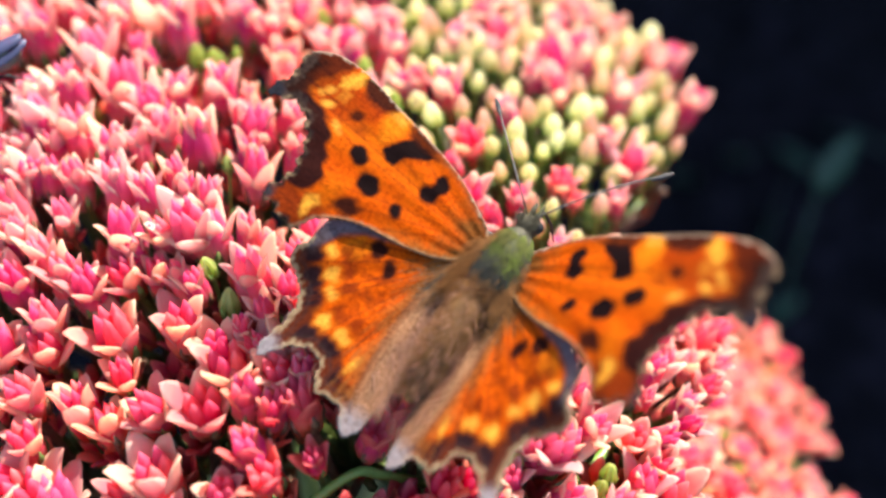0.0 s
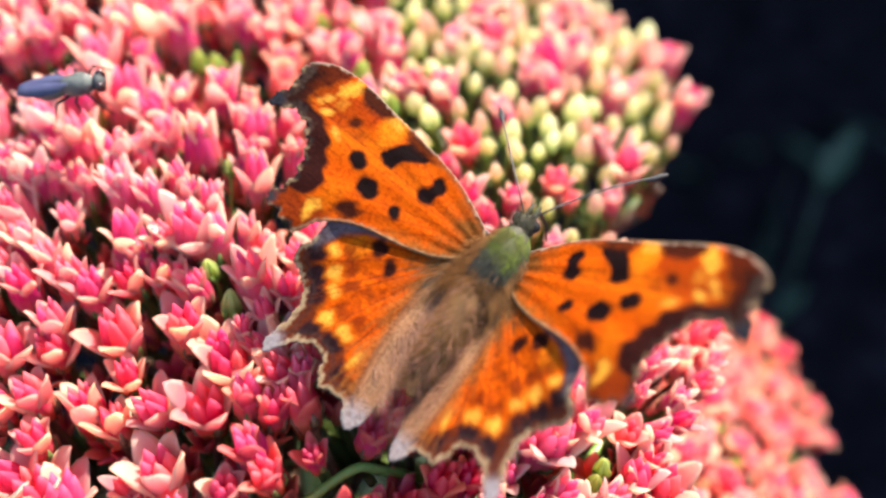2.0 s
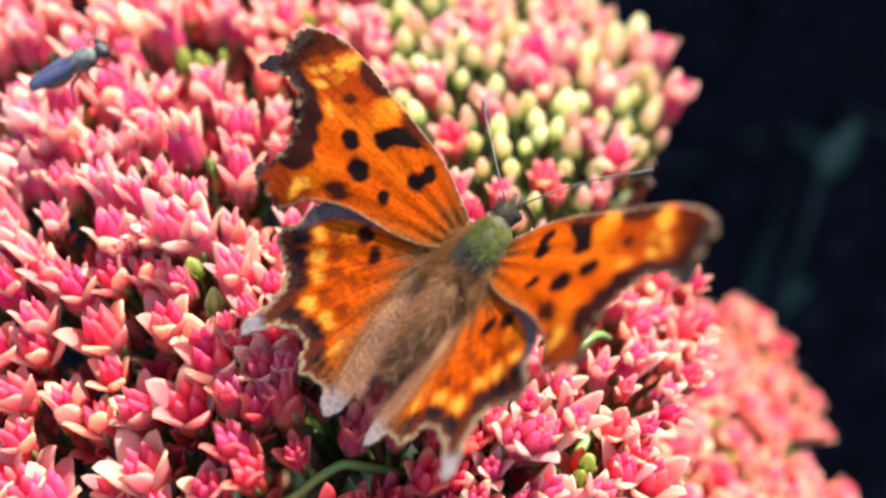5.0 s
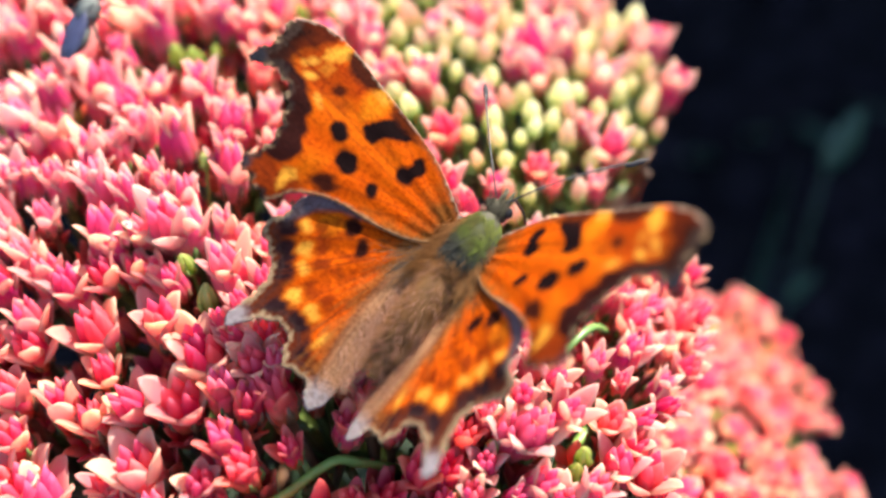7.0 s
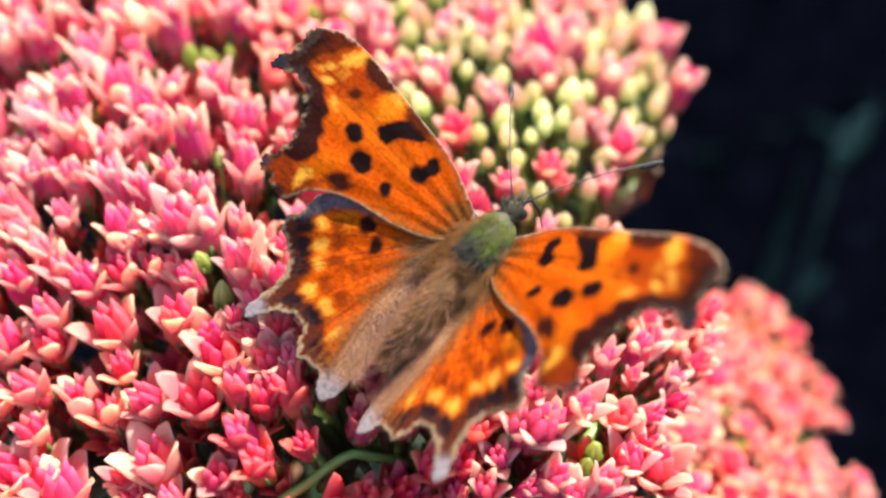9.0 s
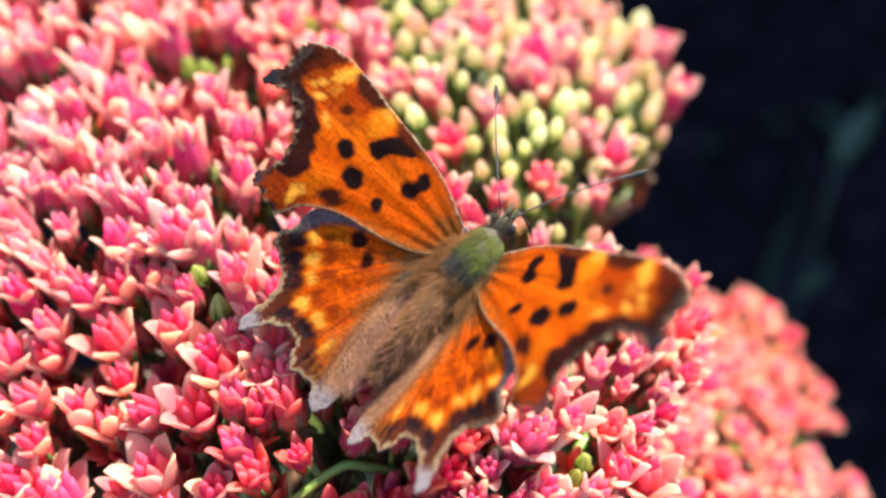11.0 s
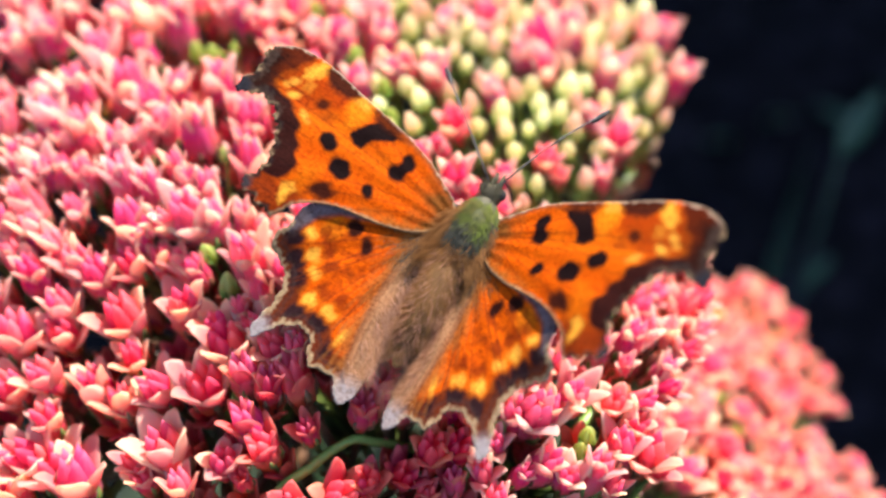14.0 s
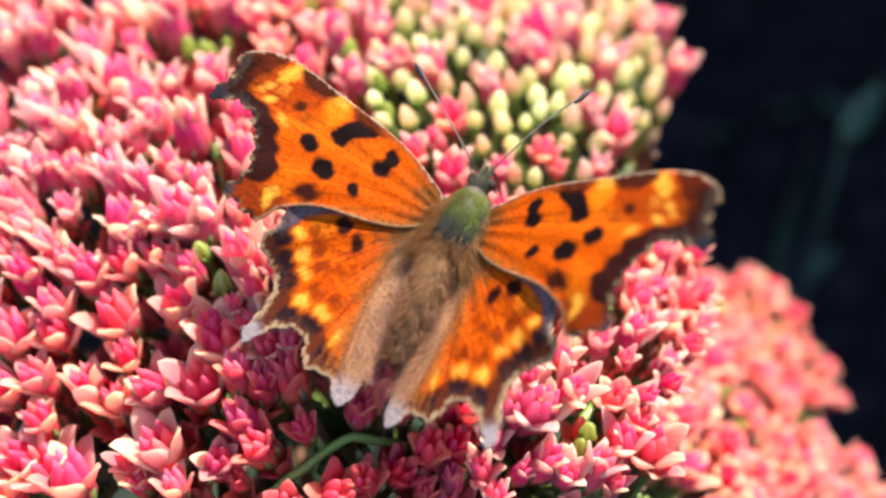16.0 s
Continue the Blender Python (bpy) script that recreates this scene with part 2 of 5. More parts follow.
# ---------------------------------------------------------------- ground and added shade wall
def build_ground():
    bm = bmesh.new()
    n = 90
    grid = {}
    for i in range(n + 1):
        for j in range(n + 1):
            s, q = (i / n - 0.5) * 2, (j / n - 0.5) * 2
            x, y = 0.9 * s + 40 * s ** 7, 0.5 + 0.9 * q + 40 * q ** 7
            z = 0.02 * noise.fractal(Vector((x * 9, y * 9, 0)), 1.0, 2.0, 4) * (1 if abs(x) < 2 and abs(y) < 3 else 0)
            grid[i, j] = bm.verts.new((x, y, z))
    for i in range(n):
        for j in range(n):
            bm.faces.new((grid[i, j], grid[i + 1, j], grid[i + 1, j + 1], grid[i, j + 1]))
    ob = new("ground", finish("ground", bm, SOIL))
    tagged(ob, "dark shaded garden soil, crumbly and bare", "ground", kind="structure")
    bm = bmesh.new()
    rng = random.Random(5)
    for _ in range(260):
        x, y = rng.uniform(0.02, 0.75), rng.uniform(0.05, 0.95)
        s = rng.uniform(0.004, 0.014)
        r = bmesh.ops.create_icosphere(bm, subdivisions=1, radius=s)
        for v in r["verts"]:
            v.co = Vector((x, y, 0.002)) + Vector((v.co.x, v.co.y * 0.8, v.co.z * 0.7)) * (1 + 0.5 * noise.noise(v.co * 180 + Vector((x * 40, y * 40, 0))))
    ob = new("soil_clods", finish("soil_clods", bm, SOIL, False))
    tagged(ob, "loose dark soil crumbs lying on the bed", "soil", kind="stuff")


build_ground()


# unseen wall, added to block sun from the soil but not the flowers
def build_wall():
    bm = bmesh.new()
    r = bmesh.ops.create_cube(bm, size=1.0)
    for v in r["verts"]:
        v.co = Vector((v.co.x * 12.0, v.co.y * 0.08, (v.co.z + 0.5) * 2.035))
    ob = new("shade_wall", finish("shade_wall", bm, BOARDS, False))
    ob.matrix_basis = pose(1.5 * math.sin(_a), 1.5 * math.cos(_a), -0.02, 0, 0, -SUN_AZIMUTH)
    tagged(ob, "plain weathered board wall added out of view to shade the bed", "wall", kind="structure")


build_wall()


# ---------------------------------------------------------------- stonecrop flowers
MM = 0.001


def petal_mesh(name, mat, length, width, lean, curl, cup, blunt=0.42, nu=4, nv=8, thick=0.62, belly=0.0):
    """One petal in mm: foot at the origin, growing up, outer face towards +y."""
    bm = bmesh.new()
    uv = bm.loops.layers.uv.new("uv")
    rows = {}
    coords = {}
    for layer in (0, 1):
        for j in range(nv + 1):
            v = 1 - (1 - j / nv) ** 1.5
            half = width / 2 * (0.5 + 0.5 * math.sin(math.pi * (0.12 + 0.76 * v))) * (1 - max(0.0, (v - 0.35) / 0.65) ** 2.6) ** blunt + 0.02
            bend = lean + curl * v
            for i in range(nu + 1):
                u = i / nu * 2 - 1
                if layer and (i in (0, nu) or j == nv):
                    rows[layer, i, j] = rows[0, i, j]
                    continue
                x = half * u
                out = length * (math.sin(lean) * v + curl * 0.5 * v * v) - cup * half * u * u + 0.25 + belly * math.sin(math.pi * min(1.0, v * 1.15))
                z = length * v * math.cos(bend * 0.8)
                off = -thick * (1 - u * u) * math.sin(math.pi * (0.1 + 0.85 * v)) if layer else 0.0
                w = bm.verts.new(Vector((x, out + off, z)) * MM)
                rows[layer, i, j] = w
                coords[w] = ((u * (0.4 if layer else 1) + 1) / 2, v)
    for layer in (0, 1):
        for j in range(nv):
            for i in range(nu):
                q = [rows[layer, i, j], rows[layer, i + 1, j], rows[layer, i + 1, j + 1], rows[layer, i, j + 1]]
                face = bm.faces.new(q[::-1] if layer == 0 else q)
                for loop in face.loops:
                    loop[uv].uv = coords[loop.vert]
    return finish(name, bm, mat)


def lathe_mesh(name, mat, profile, lobes=0, depth=0.0, sides=15):
    """A turned form in mm with soft lengthwise lobes, uv along it."""
    bm = bmesh.new()
    uv = bm.loops.layers.uv.new("uv")
    n = len(profile)
    rings, coords = [], {}
    for j, (r, z) in enumerate(profile):
        ring = []
        for k in range(sides):
            a = k / sides * math.tau
            rr = r * (1 + depth * (abs(math.cos(a * lobes / 2)) - 0.6)) if lobes else r
            w = bm.verts.new((rr * math.cos(a) * MM, rr * math.sin(a) * MM, z * MM))
            phase = (a * max(lobes, 1) / math.tau) % 1
            coords[w] = (phase, j / (n - 1))
            ring.append(w)
        rings.append(ring)
    for a, b in zip(rings, rings[1:]):
        for k in range(sides):
            face = bm.faces.new((a[k], a[(k + 1) % sides], b[(k + 1) % sides], b[k]))
            for loop in face.loops:
                loop[uv].uv = coords[loop.vert]
    bm.faces.new(rings[-1])
    bm.faces.new(rings[0][::-1])
    return finish(name, bm, mat)


def carpel_mesh(name, mat, length, spread):
    """Five pointed carpels standing together, in mm."""
    bm = bmesh.new()
    uv = bm.loops.layers.uv.new("uv")
    for k in range(5):
        a = k * math.tau / 5 + 0.6
        way = Vector((math.cos(a), math.sin(a), 0))
        pts = [(way * (0.56 - 0.10 * s + spread * s * s * length) + Vector((0, 0, length * s))) * MM for s in (0, 0.3, 0.6, 0.85, 1.0)]
        tube(bm, pts, [r * MM for r in (0.5, 0.78, 0.60, 0.27, 0.03)], 7)
    for face in bm.faces:
        for loop in face.loops:
            loop[uv].uv = (0.5, min(1, loop.vert.co.z / (length * MM)))
    return finish(name, bm, mat)


PETALS = {
    "tulip": [petal_mesh("petal", PETAL_PINK, 5.2, 1.7, radians(a), c, 0.5, 0.55, belly=0.15) for a, c in ((8, 0.08), (12, 0.16), (9, 0.28), (20, 0.16))],
    "pale": [petal_mesh("petal", PETAL_PALE, 5.2, 1.75, radians(a), c, 0.5, 0.55, belly=0.15) for a, c in ((8, 0.08), (12, 0.16), (9, 0.28), (20, 0.16))],
    "deep": [petal_mesh("petal", m, 4.6, 2.0, radians(a), c, 0.6, 0.34, thick=0.7, belly=0.3)
             for m, a, c in ((PETAL_STAR, 14, 0.06), (PETAL_PINK, 20, 0.10), (PETAL_STAR, 15, 0.26), (PETAL_PINK, 28, 0.02))],
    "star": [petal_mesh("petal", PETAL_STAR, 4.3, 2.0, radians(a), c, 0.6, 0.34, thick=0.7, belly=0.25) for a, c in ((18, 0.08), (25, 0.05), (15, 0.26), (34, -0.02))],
    "crimson_shade": [petal_mesh("petal", PETAL_CRIMSON_SHADE, 4.4, 1.85, radians(a), c, 0.5, 0.42, thick=0.7, belly=0.2) for a, c in ((10, 0.10), (18, 0.10), (12, 0.26), (28, 0.0))],
}
PISTILS = [carpel_mesh("pistil", PISTIL_PINK, 5.2, 0.02), carpel_mesh("pistil", PISTIL, 4.6, 0.05), carpel_mesh("pistil", PISTIL, 4.2, 0.07), carpel_mesh("pistil", PISTIL_PINK, 4.7, 0.05)]
BUD_PROFILE = [(0.4, 0.0), (0.9, 0.3), (1.14, 0.9), (1.2, 1.6), (1.08, 2.4), (0.84, 3.05), (0.55, 3.6), (0.28, 4.0), (0.04, 4.1)]
BUD_MESHES = [lathe_mesh("flower_bud", m, [(r * w, z * h) for r, z in BUD_PROFILE], 5, 0.5, 30) for m, w, h in ((BUD_CREAM, 1.0, 1.0), (BUD_CREAM, 1.1, 0.9), (BUD_BLUSH, 1.0, 1.15), (BUD_GREEN, 1.0, 1.0))]


def calyx_mesh(mat):
    """Receptacle with five short sepals on a slender pedicel."""
    bm = bmesh.new()
    tube(bm, [(0.9 * MM, 0.6 * MM, -9 * MM), (0.3 * MM, 0.2 * MM, -4 * MM), (0, 0, -0.6 * MM), (0, 0, 0.1 * MM), (0, 0, 0.5 * MM)],
         [0.38 * MM, 0.36 * MM, 0.42 * MM, 0.95 * MM, 0.6 * MM], 7)
    for k in range(5):
        a = k * math.tau / 5 + 0.3
        way = Vector((math.cos(a), math.sin(a), 0))
        tube(bm, [way * 0.6 * MM, (way * 1.0 + Vector((0, 0, 0.8))) * MM, (way * 1.25 + Vector((0, 0, 1.7))) * MM], [0.4 * MM, 0.36 * MM, 0.06 * MM], 5)
    return finish("floret", bm, mat)


CALYX = [calyx_mesh(STALK), calyx_mesh(STALK_RED), calyx_mesh(STALK_LIME)]


def upright(way, spin):
    return Vector(way).to_track_quat("Z", "Y").to_matrix().to_4x4() @ Matrix.Rotation(spin, 4, "Z")


def add_floret(head, rng, place, way, size, kind):
    """One floret or bud of a flower head; size is its height in mm."""
    spin = rng.uniform(0, math.tau)
    if kind in ("bud", "green_bud"):
        me = BUD_MESHES[3] if kind == "green_bud" else rng.choice(BUD_MESHES[:2]) if rng.random() < 0.6 else BUD_MESHES[2]
        k = size / 4.0 * rng.uniform(0.86, 1.12)
        ob = placed("flower_bud", me, head, Matrix.Translation(place) @ upright(way, spin) @ Matrix.Diagonal((k * 0.95, k * 0.95, k, 1)))
        placed("calyx", CALYX[2], ob, Matrix.Diagonal((1.15, 1.15, 1.0, 1)))
        return ob
    base = {"tulip": 5.4, "deep": 5.4, "pale": 5.3, "star": 4.6, "crimson_shade": 4.8}[kind]
    k = size / base
    wide = k * rng.uniform(0.98, 1.2)
    ob = placed("floret", CALYX[0 if rng.random() < 0.5 else 1], head, Matrix.Translation(place) @ upright(way, spin) @ Matrix.Diagonal((wide, wide, k, 1)))
    style = rng.randrange(4)
    for i in range(5):
        me = PETALS[kind][style if rng.random() < 0.6 else rng.randrange(4)]
        placed("petal", me, ob, Matrix.Rotation(i * math.tau / 5 + rng.uniform(-0.15, 0.15), 4, "Z") @ Matrix.Rotation(rng.uniform(-0.10, 0.10), 4, "X")
               @ Matrix.Diagonal((rng.uniform(0.88, 1.1), 1, rng.uniform(0.88, 1.08), 1)))
    placed("pistil", PISTILS[0 if kind in ("tulip", "pale") else rng.choice((1, 1, 2, 3))], ob, Matrix.Diagonal((1, 1, rng.uniform(0.88, 1.04), 1)))
    return ob


STALK_LINE = [(-16.2, 38.6, 389.6), (-14.2, 39.9, 391.2), (-12.0, 41.0, 391.9), (-9.9, 42.5, 392.5), (-7.7, 43.8, 392.7), (-6.0, 44.2, 391.6), (-3.8, 44.8, 390.0), (0.5, 46.0, 386.0)]


def upper_surface(x, y):
    """Height of the two upper flower heads over the bed, metres."""
    z = 0.3669 - 0.0724 * x + 0.6793 * y - 2.5635 * x * x - 1.9916 * x * y - 2.6052 * y * y
    return z + MM * sum(rise * math.exp(-((x / MM - a) ** 2 + (y / MM - b) ** 2) / 128.0) for a, b, rise in RISES)


def lower_surface(x, y):
    return 0.3908 - 0.8638 * x + 0.0512 * y


# places of the florets on the heads: x and y in mm over the bed, height in mm
BUDDING_OPENING = [
    (24.5, 112, 5.1), (33, 108.2, 5.9), (15.7, 107.3, 4.9), (18.5, 101.7, 6.3), (7.6, 101.7, 5.4), (1.8, 99.5, 4.6), (14.3, 97.7, 7.7), (33, 97, 5.9),
    (23.2, 94.8, 6.9), (11.8, 94.5, 4.5), (0.4, 88.5, 5.7), (7.8, 86, 4.4), (23.4, 83.5, 5.7), (20.4, 76.4, 3.4), (1.2, 76.1, 3.3), (8.4, 73.4, 3.3),
    (2.8, 72, 5.9), (8.2, 69.2, 2.6),
]

MAIN_OPENING_A = [
    (-16.4, 99.9, 4.5), (-12.7, 99.6, 3.8), (-8.3, 98.6, 5.3), (-20.7, 98.4, 3.7), (-30.9, 97.7, 3.7), (-17.7, 97.7, 4.5), (-26.1, 97, 5.2), (-24.2, 95.9, 4.4),
    (-21.5, 94.7, 4.4), (-53.7, 94.6, 5.1), (-35, 94.6, 6.6), (-14.5, 93.5, 4.4), (-44.8, 93.4, 5.8), (-32.1, 93.4, 5.8), (-50, 93.3, 4.3), (-6.5, 93.3, 5.9),
    (-11.5, 92.8, 5.1), (-38.6, 92.2, 5.7), (-47.1, 89.4, 5.3), (-50.9, 88.4, 4.9), (-35.3, 88.1, 4.2), (-4.8, 88.1, 3.6), (-40.1, 87.1, 6.3), (-8.8, 84.8, 4.2),
    (-25.8, 83.7, 5.5), (-30.4, 82.7, 4.1), (-36.1, 82, 6.1), (-51.2, 82, 2.7), (-41.8, 81.8, 5.1), (-22, 81.5, 4.1), (-46, 80.9, 3.7), (-32.1, 79.5, 6),
]

MAIN_OPENING_B = [
    (-49.9, 78.1, 4.7), (-22, 78.1, 4), (-44.3, 77.5, 5.3), (-20.4, 76.2, 5.2), (-39.8, 76, 5.9), (-30.1, 75.6, 4.6), (-41.9, 74.6, 3.9), (-26.2, 74.4, 5.8),
    (-45.5, 74.1, 3.3), (-47.4, 73.5, 3.9), (-35.1, 73.4, 5.2), (-32.3, 73.3, 4.5), (-20.6, 72.8, 4.5), (-46.7, 71.7, 3.9), (-35.2, 70.9, 3.8), (-19.7, 70.7, 5.1),
    (-43.3, 70.5, 4.5), (-41.2, 70.4, 3.8), (-38.3, 69.6, 4.5), (-27.5, 68.9, 3.8), (-33.3, 68.2, 5), (-26.1, 67.3, 3.7), (-30.2, 67.2, 4.3), (-44.6, 67, 5.7),
    (-23.9, 66.7, 4.3), (-38.9, 65.8, 3.1), (-46.3, 64.3, 5), (-43.3, 64, 4.4), (-19.7, 64, 4.3), (-25.1, 63.7, 6.1), (-23.3, 63.7, 4.9), (-32, 63.4, 4.9),
]

MAIN_OPENING_C = [
    (-28.2, 63.2, 4.3), (-17.3, 63.1, 3.1), (-40.2, 61.9, 4.9), (-30.9, 61.8, 3.7), (-45.1, 61.5, 3.7), (-37.5, 60.1, 5.5), (-28.3, 60.1, 4.2), (-26.1, 59.4, 4.2),
    (-42.5, 59.3, 4.9), (-18.7, 59.1, 6.6), (-35.1, 58.9, 4.9), (-24.4, 58.8, 3.6), (-39, 56, 5.4), (21.2, 55.1, 4.2), (-19.3, 54.1, 2.9),
    (-38.9, 53.9, 4.8), (24.7, 52.9, 3.6), (13.5, 50.4, 4), (-34.8, 49.2, 5.6), (11.7, 45.8, 4.5), (10.3, 45.3, 6.1), (8.4, 45.3, 4.5), (6.3, 43, 3.9),
    (-41.2, 42.6, 5.2), (-26, 42.5, 6.1), (-38.4, 42.1, 5.7), (11.2, 41.3, 5), (16.1, 41.2, 5), (-35.3, 41, 6.2), (13.3, 40.4, 3.8), (8.9, 40.4, 3.3),
]

MAIN_OPENING_D = [
    (-41.3, 40.1, 4.5), (17.7, 40, 3.3), (-14.7, 39.9, 4.3),
]

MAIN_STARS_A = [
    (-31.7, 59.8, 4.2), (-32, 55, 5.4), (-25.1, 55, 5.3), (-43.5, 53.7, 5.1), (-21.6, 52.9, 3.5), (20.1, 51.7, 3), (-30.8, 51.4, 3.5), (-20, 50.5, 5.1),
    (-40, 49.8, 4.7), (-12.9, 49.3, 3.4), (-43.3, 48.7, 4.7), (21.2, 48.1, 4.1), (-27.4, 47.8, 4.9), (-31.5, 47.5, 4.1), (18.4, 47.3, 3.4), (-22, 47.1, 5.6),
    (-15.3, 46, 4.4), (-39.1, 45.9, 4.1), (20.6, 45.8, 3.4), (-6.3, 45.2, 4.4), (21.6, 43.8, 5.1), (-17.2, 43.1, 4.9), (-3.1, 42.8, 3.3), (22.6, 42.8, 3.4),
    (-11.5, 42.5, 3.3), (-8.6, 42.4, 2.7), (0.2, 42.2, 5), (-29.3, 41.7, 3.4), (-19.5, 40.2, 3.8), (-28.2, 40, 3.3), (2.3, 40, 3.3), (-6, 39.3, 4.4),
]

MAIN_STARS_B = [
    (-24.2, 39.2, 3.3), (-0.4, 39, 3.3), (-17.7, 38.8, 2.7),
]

BUDDING_STARS = [
    (2.9, 79.6, 4.8), (13.6, 76.9, 4.4), (15.1, 74.9, 3),
]

MAIN_BUDS = [
    (-15.2, 97.9, 3.1), (-11.2, 97.8, 3.2), (-25, 91.1, 2.5), (-9.6, 90.4, 3), (-27.3, 89.8, 3.2), (-29.4, 89.6, 3.1), (-5.7, 84.6, 2.9), (-4.5, 79.9, 2.7),
    (-38.5, 79, 2.1), (-22.7, 71.4, 2.3), (-23.4, 60.4, 3), (-20.9, 57.1, 3.6), (6.9, 44.4, 2.5), (15.5, 43.8, 2.9), (14.6, 42.5, 2.5),
]

BUDDING_BUDS_A = [
    (31, 114.7, 4.9), (27.1, 112, 4.2), (22.8, 104.8, 4), (25, 103, 4), (10.7, 102.7, 4.7), (-1.6, 101, 4.6), (28, 100.8, 4), (-3.1, 97.6, 3.8),
    (21.2, 97.6, 3.9), (2.9, 97.4, 3.8), (5.9, 96.7, 3.5), (8.1, 95.9, 3.8), (25.5, 94.3, 4), (-1.1, 93.9, 3.4), (29.1, 92.3, 3.8), (4.4, 91.6, 3.1),
    (8.7, 91.3, 3.1), (17.5, 90.6, 4.4), (25.7, 89.8, 3.1), (30.2, 89.1, 2.8), (6.1, 88.4, 3), (18.4, 87.8, 3.1), (27.1, 86.3, 2.8), (13.5, 86.2, 3.4),
    (16, 85.5, 3.6), (2.3, 85.1, 2.8), (-1.2, 83, 3.2), (17.6, 83, 3.3), (11.8, 81.1, 2.6), (5.6, 80.1, 2.9), (9, 80, 3.2), (16.5, 79.4, 2.8),
]

BUDDING_BUDS_B = [
    (-2.1, 78.9, 3.1), (9.9, 77.3, 2.8), (6.5, 76.6, 2.8), (18.2, 75, 3), (12.3, 73.1, 2.5), (10, 73, 2.8), (19.1, 70.5, 2.8), (10.5, 70.3, 2.7),
    (15.1, 70.3, 2.6), (18.2, 68.1, 2.6),
]

RISES = [
    (34.8, 97.7, 1.3), (13.7, 77.9, 0.7), (-36.1, 80.6, -0.9), (-40.9, 69.5, 0.4), (-26.2, 91.7, -2), (-43.8, 90.2, 0.9), (-4.6, 94.9, -1.7), (-39.5, 51.4, 0),
    (-27.1, 56.5, -0.9), (-24.7, 64.2, 1.1), (-22.3, 47.6, 0.5), (-31.7, 48.6, -1.4), (13.8, 47.1, 4.3), (-1.2, 82.8, 1), (-31.7, 63.3, 0.9), (-14.3, 46.4, 4.5),
    (-25, 72.8, 1.7),
]

GAPS = [
    (-35.6, 44.5, 2.4), (-48.9, 84.5, 2.1), (-32.1, 41.3, 1.7), (-35.6, 56, 1.3), (-10.5, 44.9, 1.6), (-34.8, 65.2, 1.1), (4.8, 72.9, 1.7), (-44.6, 56.4, 1.3),
    (-20.3, 48.3, 1.1), (-32.5, 52.7, 1.2), (-44, 86.1, 1.7),
]

LOW_CYMES = [
    (39.9, 88, 5.5), (55, 97.2, 6.1), (44.9, 81.1, 5.4), (62.3, 86.5, 4.9), (54.2, 86.8, 4.3), (36.8, 72.1, 5), (45.5, 72, 4.7), (33.2, 60, 4.5),
    (41.6, 61.6, 4.8), (52.8, 69.1, 5.2), (48.7, 59.8, 4.9), (62.8, 68, 3.6), (33.5, 53.7, 4.4), (30.7, 63.8, 3.1), (65.9, 64.6, 3.6), (39.2, 53, 4.5),
    (55.1, 58.2, 5), (27.2, 50.1, 3.4),
]


def build_head(label, stem_top, foot, leaves, reach):
    head = new("stonecrop_flower_head")
    tagged(head, label, "flower", "stonecrop flower heads")
    bm = bmesh.new()
    a, b = Vector(foot), Vector(stem_top)
    pts = [a.lerp(b, s) + Vector((0.006 * math.sin(s * 3), 0.004 * math.sin(s * 2.3), 0)) * (1 - s) for s in (0, 0.2, 0.4, 0.6, 0.8, 1.0)]
    tube(bm, pts, [0.0055, 0.005, 0.0046, 0.0042, 0.004, 0.003], 10)
    part("stem", bm, STALK, head)
    # unseen leaves, added to keep the gaps between florets dark
    for k in range(leaves):
        ang = k * 2.4 + 0.5
        z = b.z - 0.045 - 0.010 * k
        root = Vector((b.x, b.y, z - 0.008))
        out = Vector((math.cos(ang), math.sin(ang), 0.12))
        bm = bmesh.new()
        side = Vector((-math.sin(ang), math.cos(ang), 0))
        prev = None
        for i in range(8):
            s = i / 7
            c = root + out * reach * s + Vector((0, 0, 0.006 * math.sin(s * 3)))
            w = reach * 0.33 * (math.sin(math.pi * (0.08 + 0.9 * s)) + 0.06)
            row = [bm.verts.new(c + side * w * u + Vector((0, 0, 0.12 * w * u * u))) for u in (-1, -0.5, 0, 0.5, 1)]
            if prev:
                for q in range(4):
                    bm.faces.new((prev[q], prev[q + 1], row[q + 1], row[q]))
            prev = row
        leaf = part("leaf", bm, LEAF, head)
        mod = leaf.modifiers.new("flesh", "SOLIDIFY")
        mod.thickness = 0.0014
    return head


def branches(head, places, stem_top, drop, rng):
    """Side stalks from the stem to groups of florets."""
    left = list(places)
    while left:
        seed = left.pop(0)
        near = [p for p in left if (p - seed).length < 0.011]
        left = [p for p in left if (p - seed).length >= 0.011]
        group = [seed, *near]
        mid = sum(group, Vector()) / len(group)
        bm = bmesh.new()
        top = mid - Vector((0, 0, drop))
        base = Vector(stem_top)
        bend = base.lerp(top, 0.55) - Vector((0, 0, 0.004))
        tube(bm, [base, bend, top], [0.0014, 0.0011, 0.0008], 7)
        for p in group[:14]:
            tube(bm, [top, top.lerp(p, 0.5) - Vector((0, 0, 0.0012)), p - Vector((0, 0, 0.006))], [0.0009, 0.0006, 0.0005], 5)
        part("branch", bm, STALK if rng.random() < 0.7 else STALK_RED, head)


